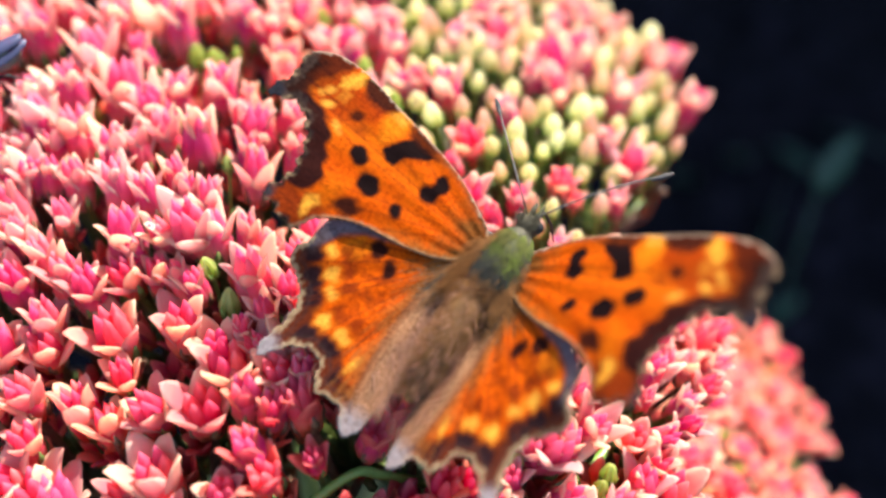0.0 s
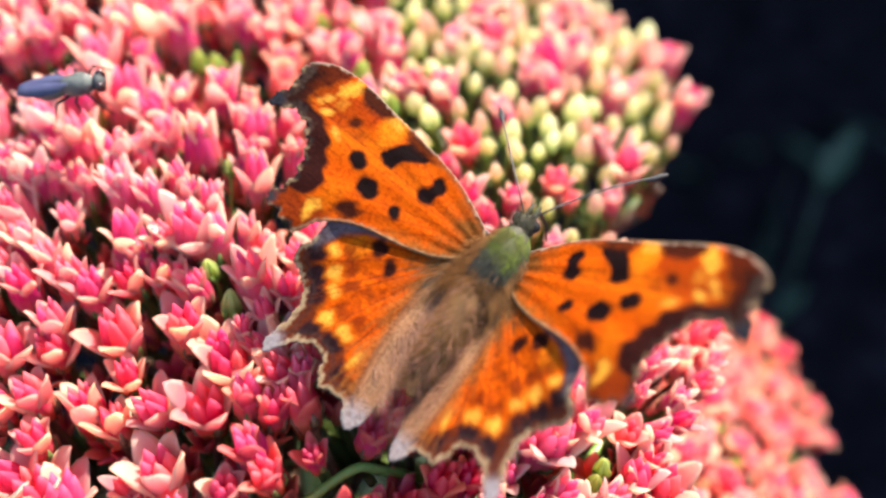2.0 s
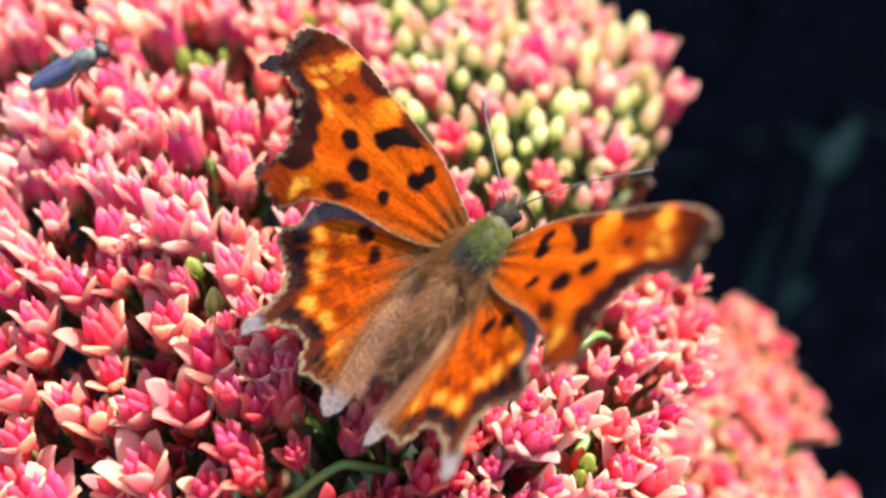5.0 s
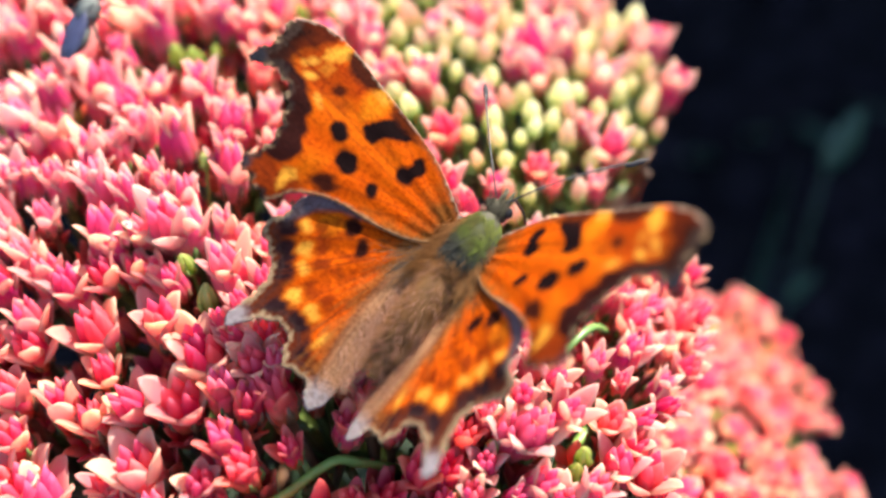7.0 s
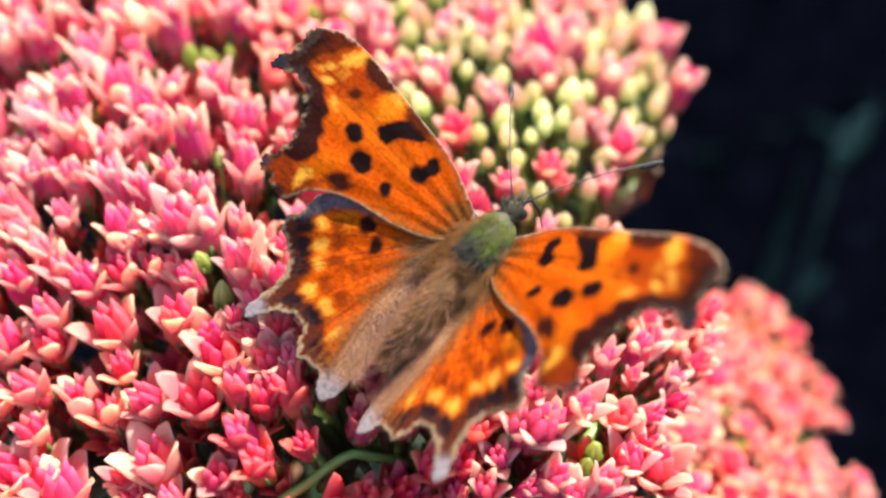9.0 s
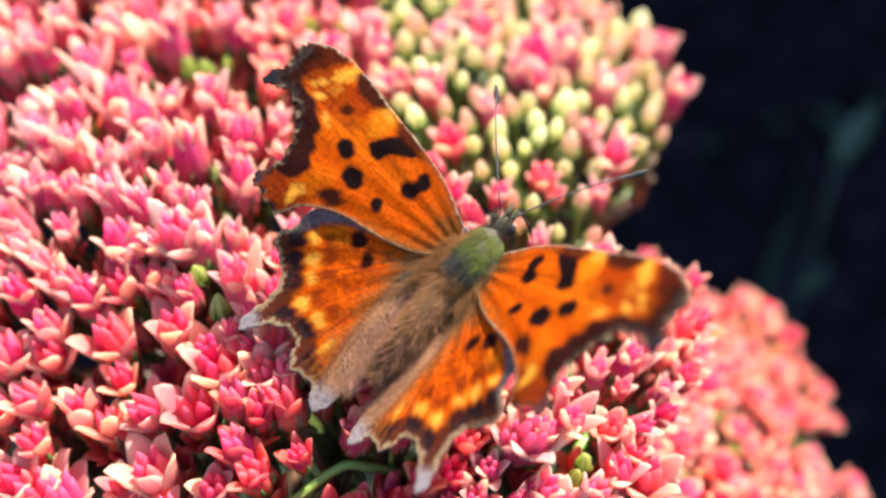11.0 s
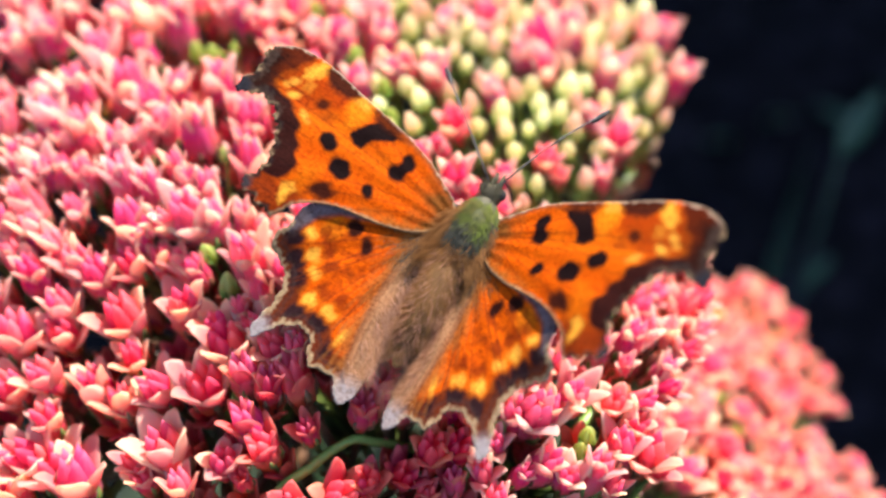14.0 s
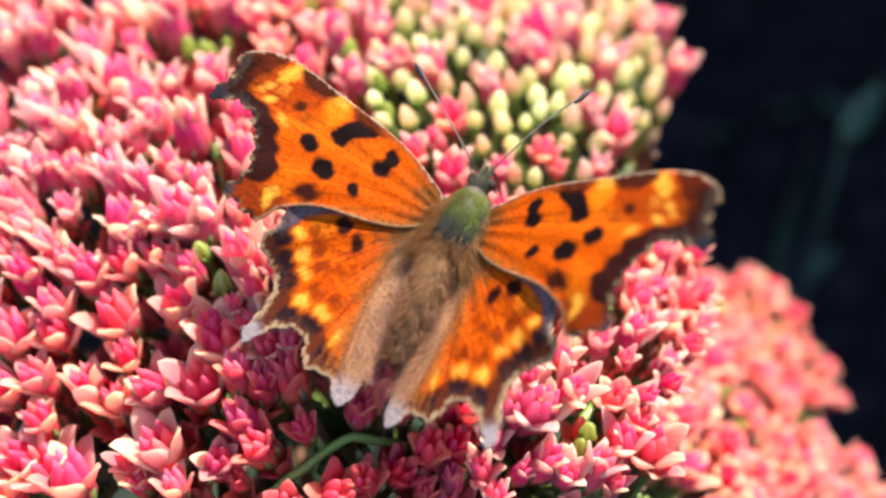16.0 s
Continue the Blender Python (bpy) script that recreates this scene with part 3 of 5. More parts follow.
def build_upper(label, groups, centre, radii, fill_kinds, spacing, stem_top, foot, seed, keep_out, clip, leaves, reach, understorey=False):
    rng = random.Random(seed)
    head = build_head(label, stem_top, foot, leaves, reach)
    taken, places = [], []

    def put(x, y, size, kind, jitter):
        if kind == "tulip" and rng.random() < (0.8 if y > 84 and x > -38 else 0.45):
            kind = "pale"
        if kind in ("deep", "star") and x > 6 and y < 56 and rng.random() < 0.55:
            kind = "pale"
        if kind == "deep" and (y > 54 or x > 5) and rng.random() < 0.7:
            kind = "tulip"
        # florets under the butterfly take deeper red, its shade put into the colour
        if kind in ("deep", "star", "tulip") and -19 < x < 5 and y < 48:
            kind = "crimson_shade"
        near = np.array([(x, y + 1.0)])
        if line_gap(near, np.array(STALK_LINE)[:, :2])[0] < 1.6:
            return
        xm, ym = x * MM, y * MM
        z = upper_surface(xm, ym)
        nx, ny = (x - centre[0]) / radii[0], (y - centre[1]) / radii[1]
        rim = min(1.2, math.hypot(nx, ny))
        way = Vector((0.42 * nx * rim + rng.gauss(0, jitter), 0.30 * ny * rim + 0.10 + rng.gauss(0, jitter), 1)).normalized()
        place = Vector((xm, ym, z)) - way * size * 0.5 * MM
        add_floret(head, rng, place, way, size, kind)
        taken.append((x, y))
        places.append(place)

    for kind, rows, grow in groups:
        for x, y, size in rows:
            put(x, y, size * grow, kind, 0.13)
    tries = 0
    while tries < 11000:
        tries += 1
        x, y = centre[0] + rng.uniform(-1, 1) * radii[0], centre[1] + rng.uniform(-1, 1) * radii[1]
        if math.hypot((x - centre[0]) / radii[0], (y - centre[1]) / radii[1]) > 1 or not clip(x, y):
            continue
        if any((x - gx) ** 2 + (y - gy) ** 2 < (gr + 0.8) ** 2 for gx, gy, gr in keep_out):
            continue
        if min((x - a) ** 2 + (y - b) ** 2 for a, b in taken) < (spacing if x < -18 or y > 62 else 2.35 if x > 3 else 2.3) ** 2:
            continue
        kind, low, high = rng.choice(fill_kinds)
        kind = "deep" if kind == "tulip" and y < 56 and x < 5 else kind
        put(x, y, rng.uniform(low, high), kind, 0.16)
    branches(head, places, stem_top, 0.014, rng)
    if not understorey:
        return head
    # florets deep between the stalks, not to be told apart; colour carries gap shade
    petal = PETALS["crimson_shade"][1]
    shape = np.array([tuple(v.co) for v in petal.vertices])
    uv_of = np.array([tuple(q.uv) for q in petal.uv_layers[0].data])
    faces = [tuple(q.vertices) for q in petal.polygons]
    deep, low = [], []
    while len(low) < 5000 and len(deep) < 420:
        x, y = centre[0] + rng.uniform(-1, 1) * radii[0] * 0.95, centre[1] + rng.uniform(-1, 1) * radii[1] * 0.95
        low.append((x, y))
        if math.hypot((x - centre[0]) / radii[0], (y - centre[1]) / radii[1]) > 0.95 or not clip(x, y) or any((x - gx) ** 2 + (y - gy) ** 2 < (gr + 0.5) ** 2 for gx, gy, gr in GAPS):
            continue
        if any((x - a) ** 2 + (y - b) ** 2 < (2.9 if y > 50 else 2.1) ** 2 for a, b in deep) or line_gap(np.array([(x, y)]), np.array(STALK_LINE)[:, :2])[0] < 1.6:
            continue
        deep.append((x, y))
    co, fc, uvs = [], [], []
    for x, y in deep:
        base = Matrix.Translation((x * MM, y * MM, upper_surface(x * MM, y * MM) - (6.2 + rng.uniform(0, 2.2)) * MM)) @ upright((rng.gauss(0, 0.25), 0.1 + rng.gauss(0, 0.25), 1), rng.uniform(0, 6))
        for i in range(5):
            m = np.array(base @ Matrix.Rotation(i * math.tau / 5, 4, "Z") @ Matrix.Rotation(rng.uniform(-0.15, 0.1), 4, "X"))
            fc += [tuple(v + len(co) for v in f) for f in faces]
            co += [tuple(v) for v in shape @ m[:3, :3].T + m[:3, 3]]
            uvs.append(uv_of)
    me = bpy.data.meshes.new("understorey")
    me.from_pydata(co, [], fc)
    me.uv_layers.new(name="uv").data.foreach_set("uv", np.concatenate(uvs).ravel())
    me.materials.append(PETAL_CRIMSON_SHADE)
    me.polygons.foreach_set("use_smooth", [True] * len(me.polygons))
    under = new("understorey", me)
    under.parent = head
    tagged(under, "dark pink florets deep between the stalks", kind="stuff")
    return head


def beside_budding(x, y):
    return not (x > -7 and y > 68)


# bare green stalks that show between the florets
STALK_GAPS = [(16.9, 56.6, 2.6), (13.6, 54, 1.6), (20, 58.4, 2.0), (16.2, 50.7, 1.4)]
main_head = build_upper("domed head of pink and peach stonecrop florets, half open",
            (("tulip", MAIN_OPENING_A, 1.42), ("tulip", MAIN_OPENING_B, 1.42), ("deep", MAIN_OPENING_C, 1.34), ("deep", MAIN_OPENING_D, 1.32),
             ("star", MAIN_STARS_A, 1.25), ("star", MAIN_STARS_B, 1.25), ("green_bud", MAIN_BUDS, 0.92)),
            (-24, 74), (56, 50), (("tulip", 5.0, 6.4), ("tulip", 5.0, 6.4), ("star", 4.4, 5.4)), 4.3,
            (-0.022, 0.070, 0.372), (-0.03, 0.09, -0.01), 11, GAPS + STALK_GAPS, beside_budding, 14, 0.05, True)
for way_points, radius in ((STALK_LINE, 0.5),
                           (((11.8, 51.8, 391.4), (13.6, 53.3, 394.4), (15.8, 55.4, 395.4), (18.0, 57.6, 395.0), (19.8, 59.2, 392.4)), 0.42),
                           (((13.0, 45.5, 384.5), (13.8, 46.8, 386.9), (16.1, 49.0, 387.2), (18.1, 51.7, 386.8), (19.6, 54.0, 384.0)), 0.61)):
    bm = bmesh.new()
    tube(bm, [Vector(q) * MM for q in spline(way_points, 3)], [radius * MM] * (3 * len(way_points) - 2), 8)
    part("stalk", bm, STALK_BRIGHT if radius < 0.45 else STALK_LIME, main_head, "bare bright green stalk")
build_upper("stonecrop head of cream-green buds with a few pink florets",
            (("pale", BUDDING_OPENING, 1.3), ("star", BUDDING_STARS, 1.1), ("bud", BUDDING_BUDS_A, 0.97), ("bud", BUDDING_BUDS_B, 0.97)),
            (13, 97), (24, 29), (("bud", 2.8, 3.6), ("bud", 2.8, 3.8), ("bud", 2.6, 3.4), ("pale", 4.5, 6.0)), 2.8,
            (0.014, 0.098, 0.375), (0.01, 0.11, -0.01), 12, GAPS, lambda x, y: x > -7 and y > 68 and x < 31 - 0.85 * max(0, 92 - y), 6, 0.022)


# cymes that join the lower head to the rim of the upper one
LOW_RIM = [(26, 72, 5), (24, 63, 5), (31, 80, 5), (34, 89, 4.5), (22, 55, 4.5), (29, 67, 5)]


def build_lower():
    rng = random.Random(21)
    stem_top, foot = (0.042, 0.078, 0.320), (0.03, 0.09, -0.01)
    head = build_head("lower head of small salmon-pink stonecrop florets", stem_top, foot, 6, 0.02)
    places = []
    out = Vector((0.55, -0.05, 0.85)).normalized()
    for cx, cy, r in LOW_CYMES + LOW_RIM:
        cx, cy = cx - 0.10 * max(0, cx - 38), cy - 0.2 * max(0, cy - 80)
        taken = []
        tries = 0
        while tries < 260:
            tries += 1
            a, q = rng.uniform(0, math.tau), math.sqrt(rng.random())
            x, y = cx + math.cos(a) * q * r, cy + math.sin(a) * q * r * 1.25
            if any((x - i) ** 2 + (y - j) ** 2 < 3.1 ** 2 for i, j in taken):
                continue
            taken.append((x, y))
            base = Vector((x * MM, y * MM, lower_surface(x * MM, y * MM))) + out * (r * 0.55 * (1 - q * q) - 2.2) * MM
            way = (out + Vector((math.cos(a) * q * 0.5 + rng.gauss(0, 0.1), math.sin(a) * q * 0.5 + rng.gauss(0, 0.1), 0.25))).normalized()
            kind = rng.choice(("tulip", "star", "star", "deep", "star", "star", "deep", "tulip", "star", "star", "green_bud"))
            add_floret(head, rng, base, way, 3.4 if "bud" in kind else rng.uniform(4.4, 5.6) if x > 36 else rng.uniform(5.4, 6.6), kind)
            places.append(base)
    branches(head, places, stem_top, 0.012, rng)


build_lower()


# ---------------------------------------------------------------- butterfly
# wing outlines in mm: out from the hinge, forward along the body
FORE_EDGE = [(0.2, 4.2), (2.5, 5.7), (5.3, 7.0), (8.5, 7.85), (11.5, 8.45), (14.6, 9.1), (17.4, 9.75), (19.8, 10.05), (21.8, 9.9), (23.2, 9.3), (24.2, 8.5), (24.4, 7.3), (24.2, 6.1),
             (24.6, 4.9), (25.2, 3.7), (24.9, 2.95), (24.0, 2.95), (23.0, 3.55), (21.9, 3.5), (20.9, 3.1), (20.2, 2.2), (19.4, 1.1), (19.0, -0.3), (18.7, -1.8), (19.0, -3.2),
             (19.7, -4.4), (19.5, -5.2), (18.2, -5.6), (16.8, -6.2), (15.6, -6.25), (14.9, -5.4), (14.2, -4.2), (12.2, -2.9), (10.1, -2.2), (8.0, -1.9), (5.5, -1.5), (2.5, -0.4), (0.2, 1.6)]
HIND_EDGE = [(0.3, 1.6), (3.5, 0.9), (6.5, 0.3), (8.5, 0.45), (10.6, 0.4), (12.4, -0.1), (13.7, -0.9), (14.2, -2.0), (14.5, -2.9), (15.4, -3.8), (15.8, -4.8), (15.3, -5.8), (14.2, -6.9),
             (13.5, -8.2), (13.5, -9.5), (13.9, -11.0), (14.7, -12.5), (15.1, -13.9), (14.7, -14.5), (13.8, -14.0), (12.7, -13.0), (11.3, -12.4), (9.9, -12.5), (9.2, -13.4), (9.1, -14.6),
             (8.5, -15.6), (7.5, -15.7), (6.3, -15.9), (5.7, -16.7), (5.4, -17.8), (4.5, -18.2), (3.6, -17.5), (2.9, -15.6), (2.0, -13.2), (1.2, -10.0), (0.4, -6.5), (0.0, -3.0), (-0.1, -0.5)]


def soft(d, edge=0.25):
    return np.clip(0.5 - d / edge, 0, 1)


def spot(p, x, y, rx, ry, turn=0.0, edge=0.35, wave=0.12):
    """Mask of a soft-edged oval, rx by ry mm."""
    c, s = math.cos(radians(turn)), math.sin(radians(turn))
    u, v = p[:, 0] - x, p[:, 1] - y
    a, b = (u * c + v * s) / rx, (-u * s + v * c) / ry
    w = wave * np.sin(p[:, 0] * 4.1 + p[:, 1] * 3.3 + x)
    return soft((np.sqrt(a * a + b * b) - 1 + w) * min(rx, ry), edge)


def line_gap_points(p, pts):
    """Distance of points to the nearest of a few marks."""
    best = np.full(len(p), 1e9)
    for q in pts:
        best = np.minimum(best, np.hypot(p[:, 0] - q[0], p[:, 1] - q[1]))
    return best


def paint(col, mask, colour):
    return col + (np.array(colour) - col) * np.clip(mask, 0, 1)[:, None]


def wobble(p, k, s):
    return np.array([noise.noise(Vector((x * k, y * k, s))) for x, y in p])


ORANGE, AMBER, YELLOW = (0.62, 0.092, 0.0013), (0.67, 0.135, 0.0026), (0.80, 0.38, 0.045)
RUST, DARK, PURPLE, TAN, GREY = (0.14, 0.022, 0.005), (0.010, 0.004, 0.004), (0.013, 0.006, 0.007), (0.34, 0.21, 0.11), (0.30, 0.26, 0.27)


def veins(p, col, root, angles, strength, start):
    """Fine dark veins fanning out from the wing root."""
    for k, ang in enumerate(angles):
        a = math.radians(ang)
        run = (p[:, 0] - root[0]) * math.cos(a) + (p[:, 1] - root[1]) * math.sin(a)
        d = np.abs((p[:, 0] - root[0]) * -math.sin(a) + (p[:, 1] - root[1]) * math.cos(a) + 0.012 * run * run * (-0.5 + (k % 3) * 0.4))
        col = paint(col, strength * soft(d - 0.06, 0.14) * (run > start), RUST)
    return col


def inside(p, pts, edge=0.3, wave=None):
    """Mask of a soft-edged polygon."""
    q = np.array(pts, float)
    ins = np.zeros(len(p), bool)
    for a, b in zip(q, np.roll(q, -1, 0)):
        cross = (a[1] > p[:, 1]) != (b[1] > p[:, 1])
        ins ^= cross & (p[:, 0] < (b[0] - a[0]) * (p[:, 1] - a[1]) / (b[1] - a[1] + 1e-12) + a[0])
    d = line_gap(p, np.vstack([q, q[:1]]))
    return soft(np.where(ins, -d, d) + (0 if wave is None else wave), edge)


def fringe(p, col, edge, n2, scallop):
    """Pale fringe in the hollows of the margin, dark knobs at the vein ends."""
    outer, knob = edge
    col = paint(col, 0.8 * soft(outer - 0.2 - 0.12 * scallop + 0.35 * n2, 0.25), (0.34, 0.23, 0.13))
    return paint(col, 0.9 * soft(knob - 0.5 + 0.2 * n2, 0.3), (0.020, 0.010, 0.010))


def fore_pattern(p, edge):
    n1, n2, n3 = wobble(p, 0.7, 1.0), wobble(p, 2.2, 4.0), wobble(p, 0.33, 7.0)
    fine = wobble(p * np.array([0.5, 2.2]), 1.6, 21.0)
    outer = line_gap(p, edge["outer"])
    col = np.tile(np.array(ORANGE), (len(p), 1))
    col = paint(col, 0.75 * soft(np.abs(p[:, 1] - 3.0 - 0.10 * p[:, 0]) - 1.8 + n1, 2.5) * soft(8.0 - p[:, 0], 4.0), AMBER)
    col = paint(col, 0.45 * soft(n3 + 0.1, 0.5), (0.58, 0.070, 0.001))
    col = paint(col, 0.35 * soft(0.2 - fine, 0.3), (0.50, 0.055, 0.001))
    # rusty ground outside the second dark mark, pale patches on it
    col = paint(col, 0.75 * inside(p, [(14.6, 8.0), (17.6, 8.4), (20.0, 8.4), (21.5, 6.6), (21.3, 4.9), (18.9, 4.3), (16.6, 5.0), (15.0, 6.2)], 1.0, 0.35 * n1), (0.30, 0.028, 0.002))
    col = paint(col, 0.85 * inside(p, [(12.0, 8.9), (14.1, 9.1), (14.7, 7.7), (14.8, 6.5), (13.7, 5.2), (12.9, 5.8), (12.2, 7.3)], 0.8, 0.25 * n1), (0.74, 0.20, 0.006))
    col = paint(col, 0.8 * inside(p, [(12.3, 9.0), (13.9, 9.2), (14.3, 8.0), (12.9, 7.7)], 0.7, 0.2 * n1), YELLOW)
    col = veins(p, col, (1.0, 3.0), (-33, -22, -12, -3, 5, 13, 20), 0.6, 3.5)
    # brown dusting at the root, along the costa and the rear edge
    col = paint(col, 0.9 * soft(p[:, 0] - 3.2 + 1.6 * n1 + 0.8 * fine, 3.4), (0.13, 0.055, 0.012))
    col = paint(col, 0.7 * soft(p[:, 1] - (0.2 - 0.12 * p[:, 0]) + n1 + 0.5 * fine, 1.6) * soft(p[:, 0] - 8.5, 3.0), (0.22, 0.08, 0.014))
    front = line_gap(p, edge["front"])
    col = paint(col, 0.75 * soft(front - 0.55 + 0.25 * n2, 0.5) * soft(p[:, 0] - 12.2, 1.0), (0.15, 0.045, 0.016))
    # maroon tip
    col = paint(col, 0.95 * inside(p, [(18.9, 11.5), (20.1, 8.7), (21.2, 7.2), (21.8, 5.8), (21.2, 4.7), (22.0, 1.0), (28.0, 1.0), (28.0, 12.0)], 1.0, 0.4 * n1), (0.062, 0.008, 0.003))
    col = paint(col, 0.9 * inside(p, [(22.3, 8.6), (22.6, 6.6), (21.8, 4.9), (22.0, 1.0), (28.0, 1.0), (28.0, 9.5)], 1.2, 0.5 * n1 + 0.3 * n2), (0.014, 0.004, 0.003))
    # pale patches before the tip
    for pts, amount in (([(18.2, 9.9), (19.0, 9.8), (20.1, 8.2), (20.0, 7.3), (19.2, 7.4), (18.1, 8.7)], 0.9), ([(18.4, 7.4), (19.4, 7.4), (19.6, 6.3), (18.6, 6.2)], 0.35)):
        col = paint(col, amount * inside(p, pts, 0.5, 0.2 * n2), (0.82, 0.36, 0.035))
    for x, y, rx, ry, tn in ((20.45, 6.6, 0.5, 0.34, -40), (19.85, 5.3, 0.62, 0.36, -15), (17.85, 3.95, 0.62, 0.30, 35), (21.0, 5.9, 0.3, 0.25, 0)):
        col = paint(col, 0.85 * spot(p, x, y, rx, ry, tn, 0.45, 0.15), YELLOW)
    # rusty lower corner, its pale wedge, and the dark band along the hollow margin
    col = paint(col, 0.9 * inside(p, [(13.9, -3.0), (15.2, -2.3), (16.8, -3.0), (21.0, -3.0), (21.0, -7.0), (14.0, -7.0)], 1.0, 0.35 * n1), (0.17, 0.020, 0.003))
    col = paint(col, 0.9 * inside(p, [(15.3, -2.3), (16.3, -2.9), (16.0, -4.3), (15.4, -5.0), (15.2, -3.6), (14.8, -2.9)], 0.5, 0.2 * n2), (0.80, 0.35, 0.035))
    col = paint(col, 0.5 * inside(p, [(13.6, 0.6), (15.6, -0.2), (15.6, -2.2), (14.4, -2.8), (13.9, -1.2)], 1.2), (0.72, 0.17, 0.004))
    cells = 0.5 + 0.5 * np.sin(p[:, 1] * 3.6 + 0.6)
    col = paint(col, 0.97 * inside(p, [(22.0, 4.9), (20.0, 4.55), (18.9, 4.0), (17.9, 2.75), (17.1, 1.2), (16.25, -0.4), (16.0, -1.6), (16.9, -2.9), (19.5, -3.2), (21.5, 0.0), (23.0, 2.6), (23.5, 4.0)],
                                     0.45, 0.2 * n1 + 0.3 * (cells - 0.7)), (0.013, 0.004, 0.005))
    # black marks
    for x, y, rx, ry, tn in ((6.55, 5.35, 0.95, 0.72, 60), (7.15, 3.8, 1.02, 0.82, 10), (6.8, 4.6, 0.62, 0.8, 20), (14.55, 2.95, 1.08, 0.85, 35), (12.25, 1.2, 1.22, 1.05, 20), (8.75, 0.65, 0.62, 0.78, -30)):
        col = paint(col, spot(p, x, y, rx, ry, tn, 0.35, 0.07), DARK)
    col = paint(col, inside(p, [(8.6, 7.0), (9.6, 7.3), (11.2, 7.5), (12.0, 6.7), (12.7, 5.7), (13.2, 4.75), (12.3, 3.95), (11.4, 4.05), (10.9, 5.2), (10.0, 5.8), (9.1, 6.3)], 0.35, 0.12 * n2), DARK)
    col = paint(col, 0.8 * inside(p, [(8.3, 7.0), (9.0, 8.0), (12.0, 8.6), (11.9, 7.3), (10.0, 7.0)], 0.6, 0.2 * n2), (0.05, 0.010, 0.005))
    col = paint(col, 0.95 * inside(p, [(13.9, 8.8), (14.6, 9.6), (18.0, 10.4), (18.4, 9.2), (17.5, 8.1), (16.5, 7.7), (15.2, 7.7), (14.5, 8.0)], 0.7, 0.25 * n2), (0.026, 0.006, 0.004))
    col = paint(col, 0.9 * spot(p, 16.9, 5.95, 0.62, 0.55, 0, 0.5), (0.035, 0.008, 0.004))
    col = paint(col, 0.6 * spot(p, 15.8, 4.9, 0.7, 0.45, -30, 0.6), (0.15, 0.018, 0.003))
    col = paint(col, 0.95 * spot(p, 12.65, -1.65, 1.3, 0.92, -18, 0.75, 0.14), (0.022, 0.006, 0.005))
    # dark vein strokes across the band, grey dusting at the margin, hooks
    col = paint(col, 0.55 * soft(np.abs(np.sin(p[:, 1] * 1.9 - 0.25 * p[:, 0])) - 0.1, 0.16) * soft(outer - 3.4, 1.0), DARK)
    col = paint(col, 0.75 * soft(front - 0.12 + 0.3 * n2, 0.14), (0.40, 0.30, 0.22))
    col = paint(col, 0.7 * soft(line_gap(p, edge["rear"]) - 0.28 + 0.15 * n2, 0.25), (0.42, 0.27, 0.14))
    col = paint(col, 0.3 * soft(outer - 0.7 + 0.8 * n1 + 0.6 * n2, 0.6) * soft(2.0 - p[:, 1], 1.0), (0.11, 0.08, 0.062))
    col = fringe(p, col, (outer, line_gap_points(p, edge["knobs"])), n2, np.sin(p[:, 0] * 3 + p[:, 1] * 4))
    col = paint(col, soft(np.hypot(p[:, 0] - 24.7, p[:, 1] - 3.6) - 0.95, 0.6), (0.022, 0.021, 0.028))
    col = paint(col, 0.85 * soft(np.hypot(p[:, 0] - 19.5, p[:, 1] + 4.7) - 0.8, 0.6), (0.035, 0.030, 0.036))
    return col


# pale spots of the hindwing and the dark ones outside them, mm
HIND_SPOTS = [(12.3, -3.2, 0.55, 0.62), (11.5, -5.1, 0.72, 0.85), (10.8, -6.8, 0.52, 0.62), (10.45, -9.4, 0.72, 0.78), (8.3, -10.1, 0.6, 0.85), (6.3, -12.0, 0.85, 0.36)]
HIND_DARK = [(13.75, -4.1, 0.8, 0.72), (12.9, -5.9, 0.8, 0.85), (12.3, -7.8, 0.75, 0.85), (11.35, -10.8, 1.05, 0.75), (9.0, -11.3, 0.7, 0.95), (7.2, -13.4, 0.9, 0.6)]
HIND_FOLD = np.array([(1.9, -0.6), (2.6, -1.8), (3.3, -3.5), (4.0, -5.9), (4.55, -8.5), (4.95, -11.0), (5.15, -13.6), (5.1, -16.5)])


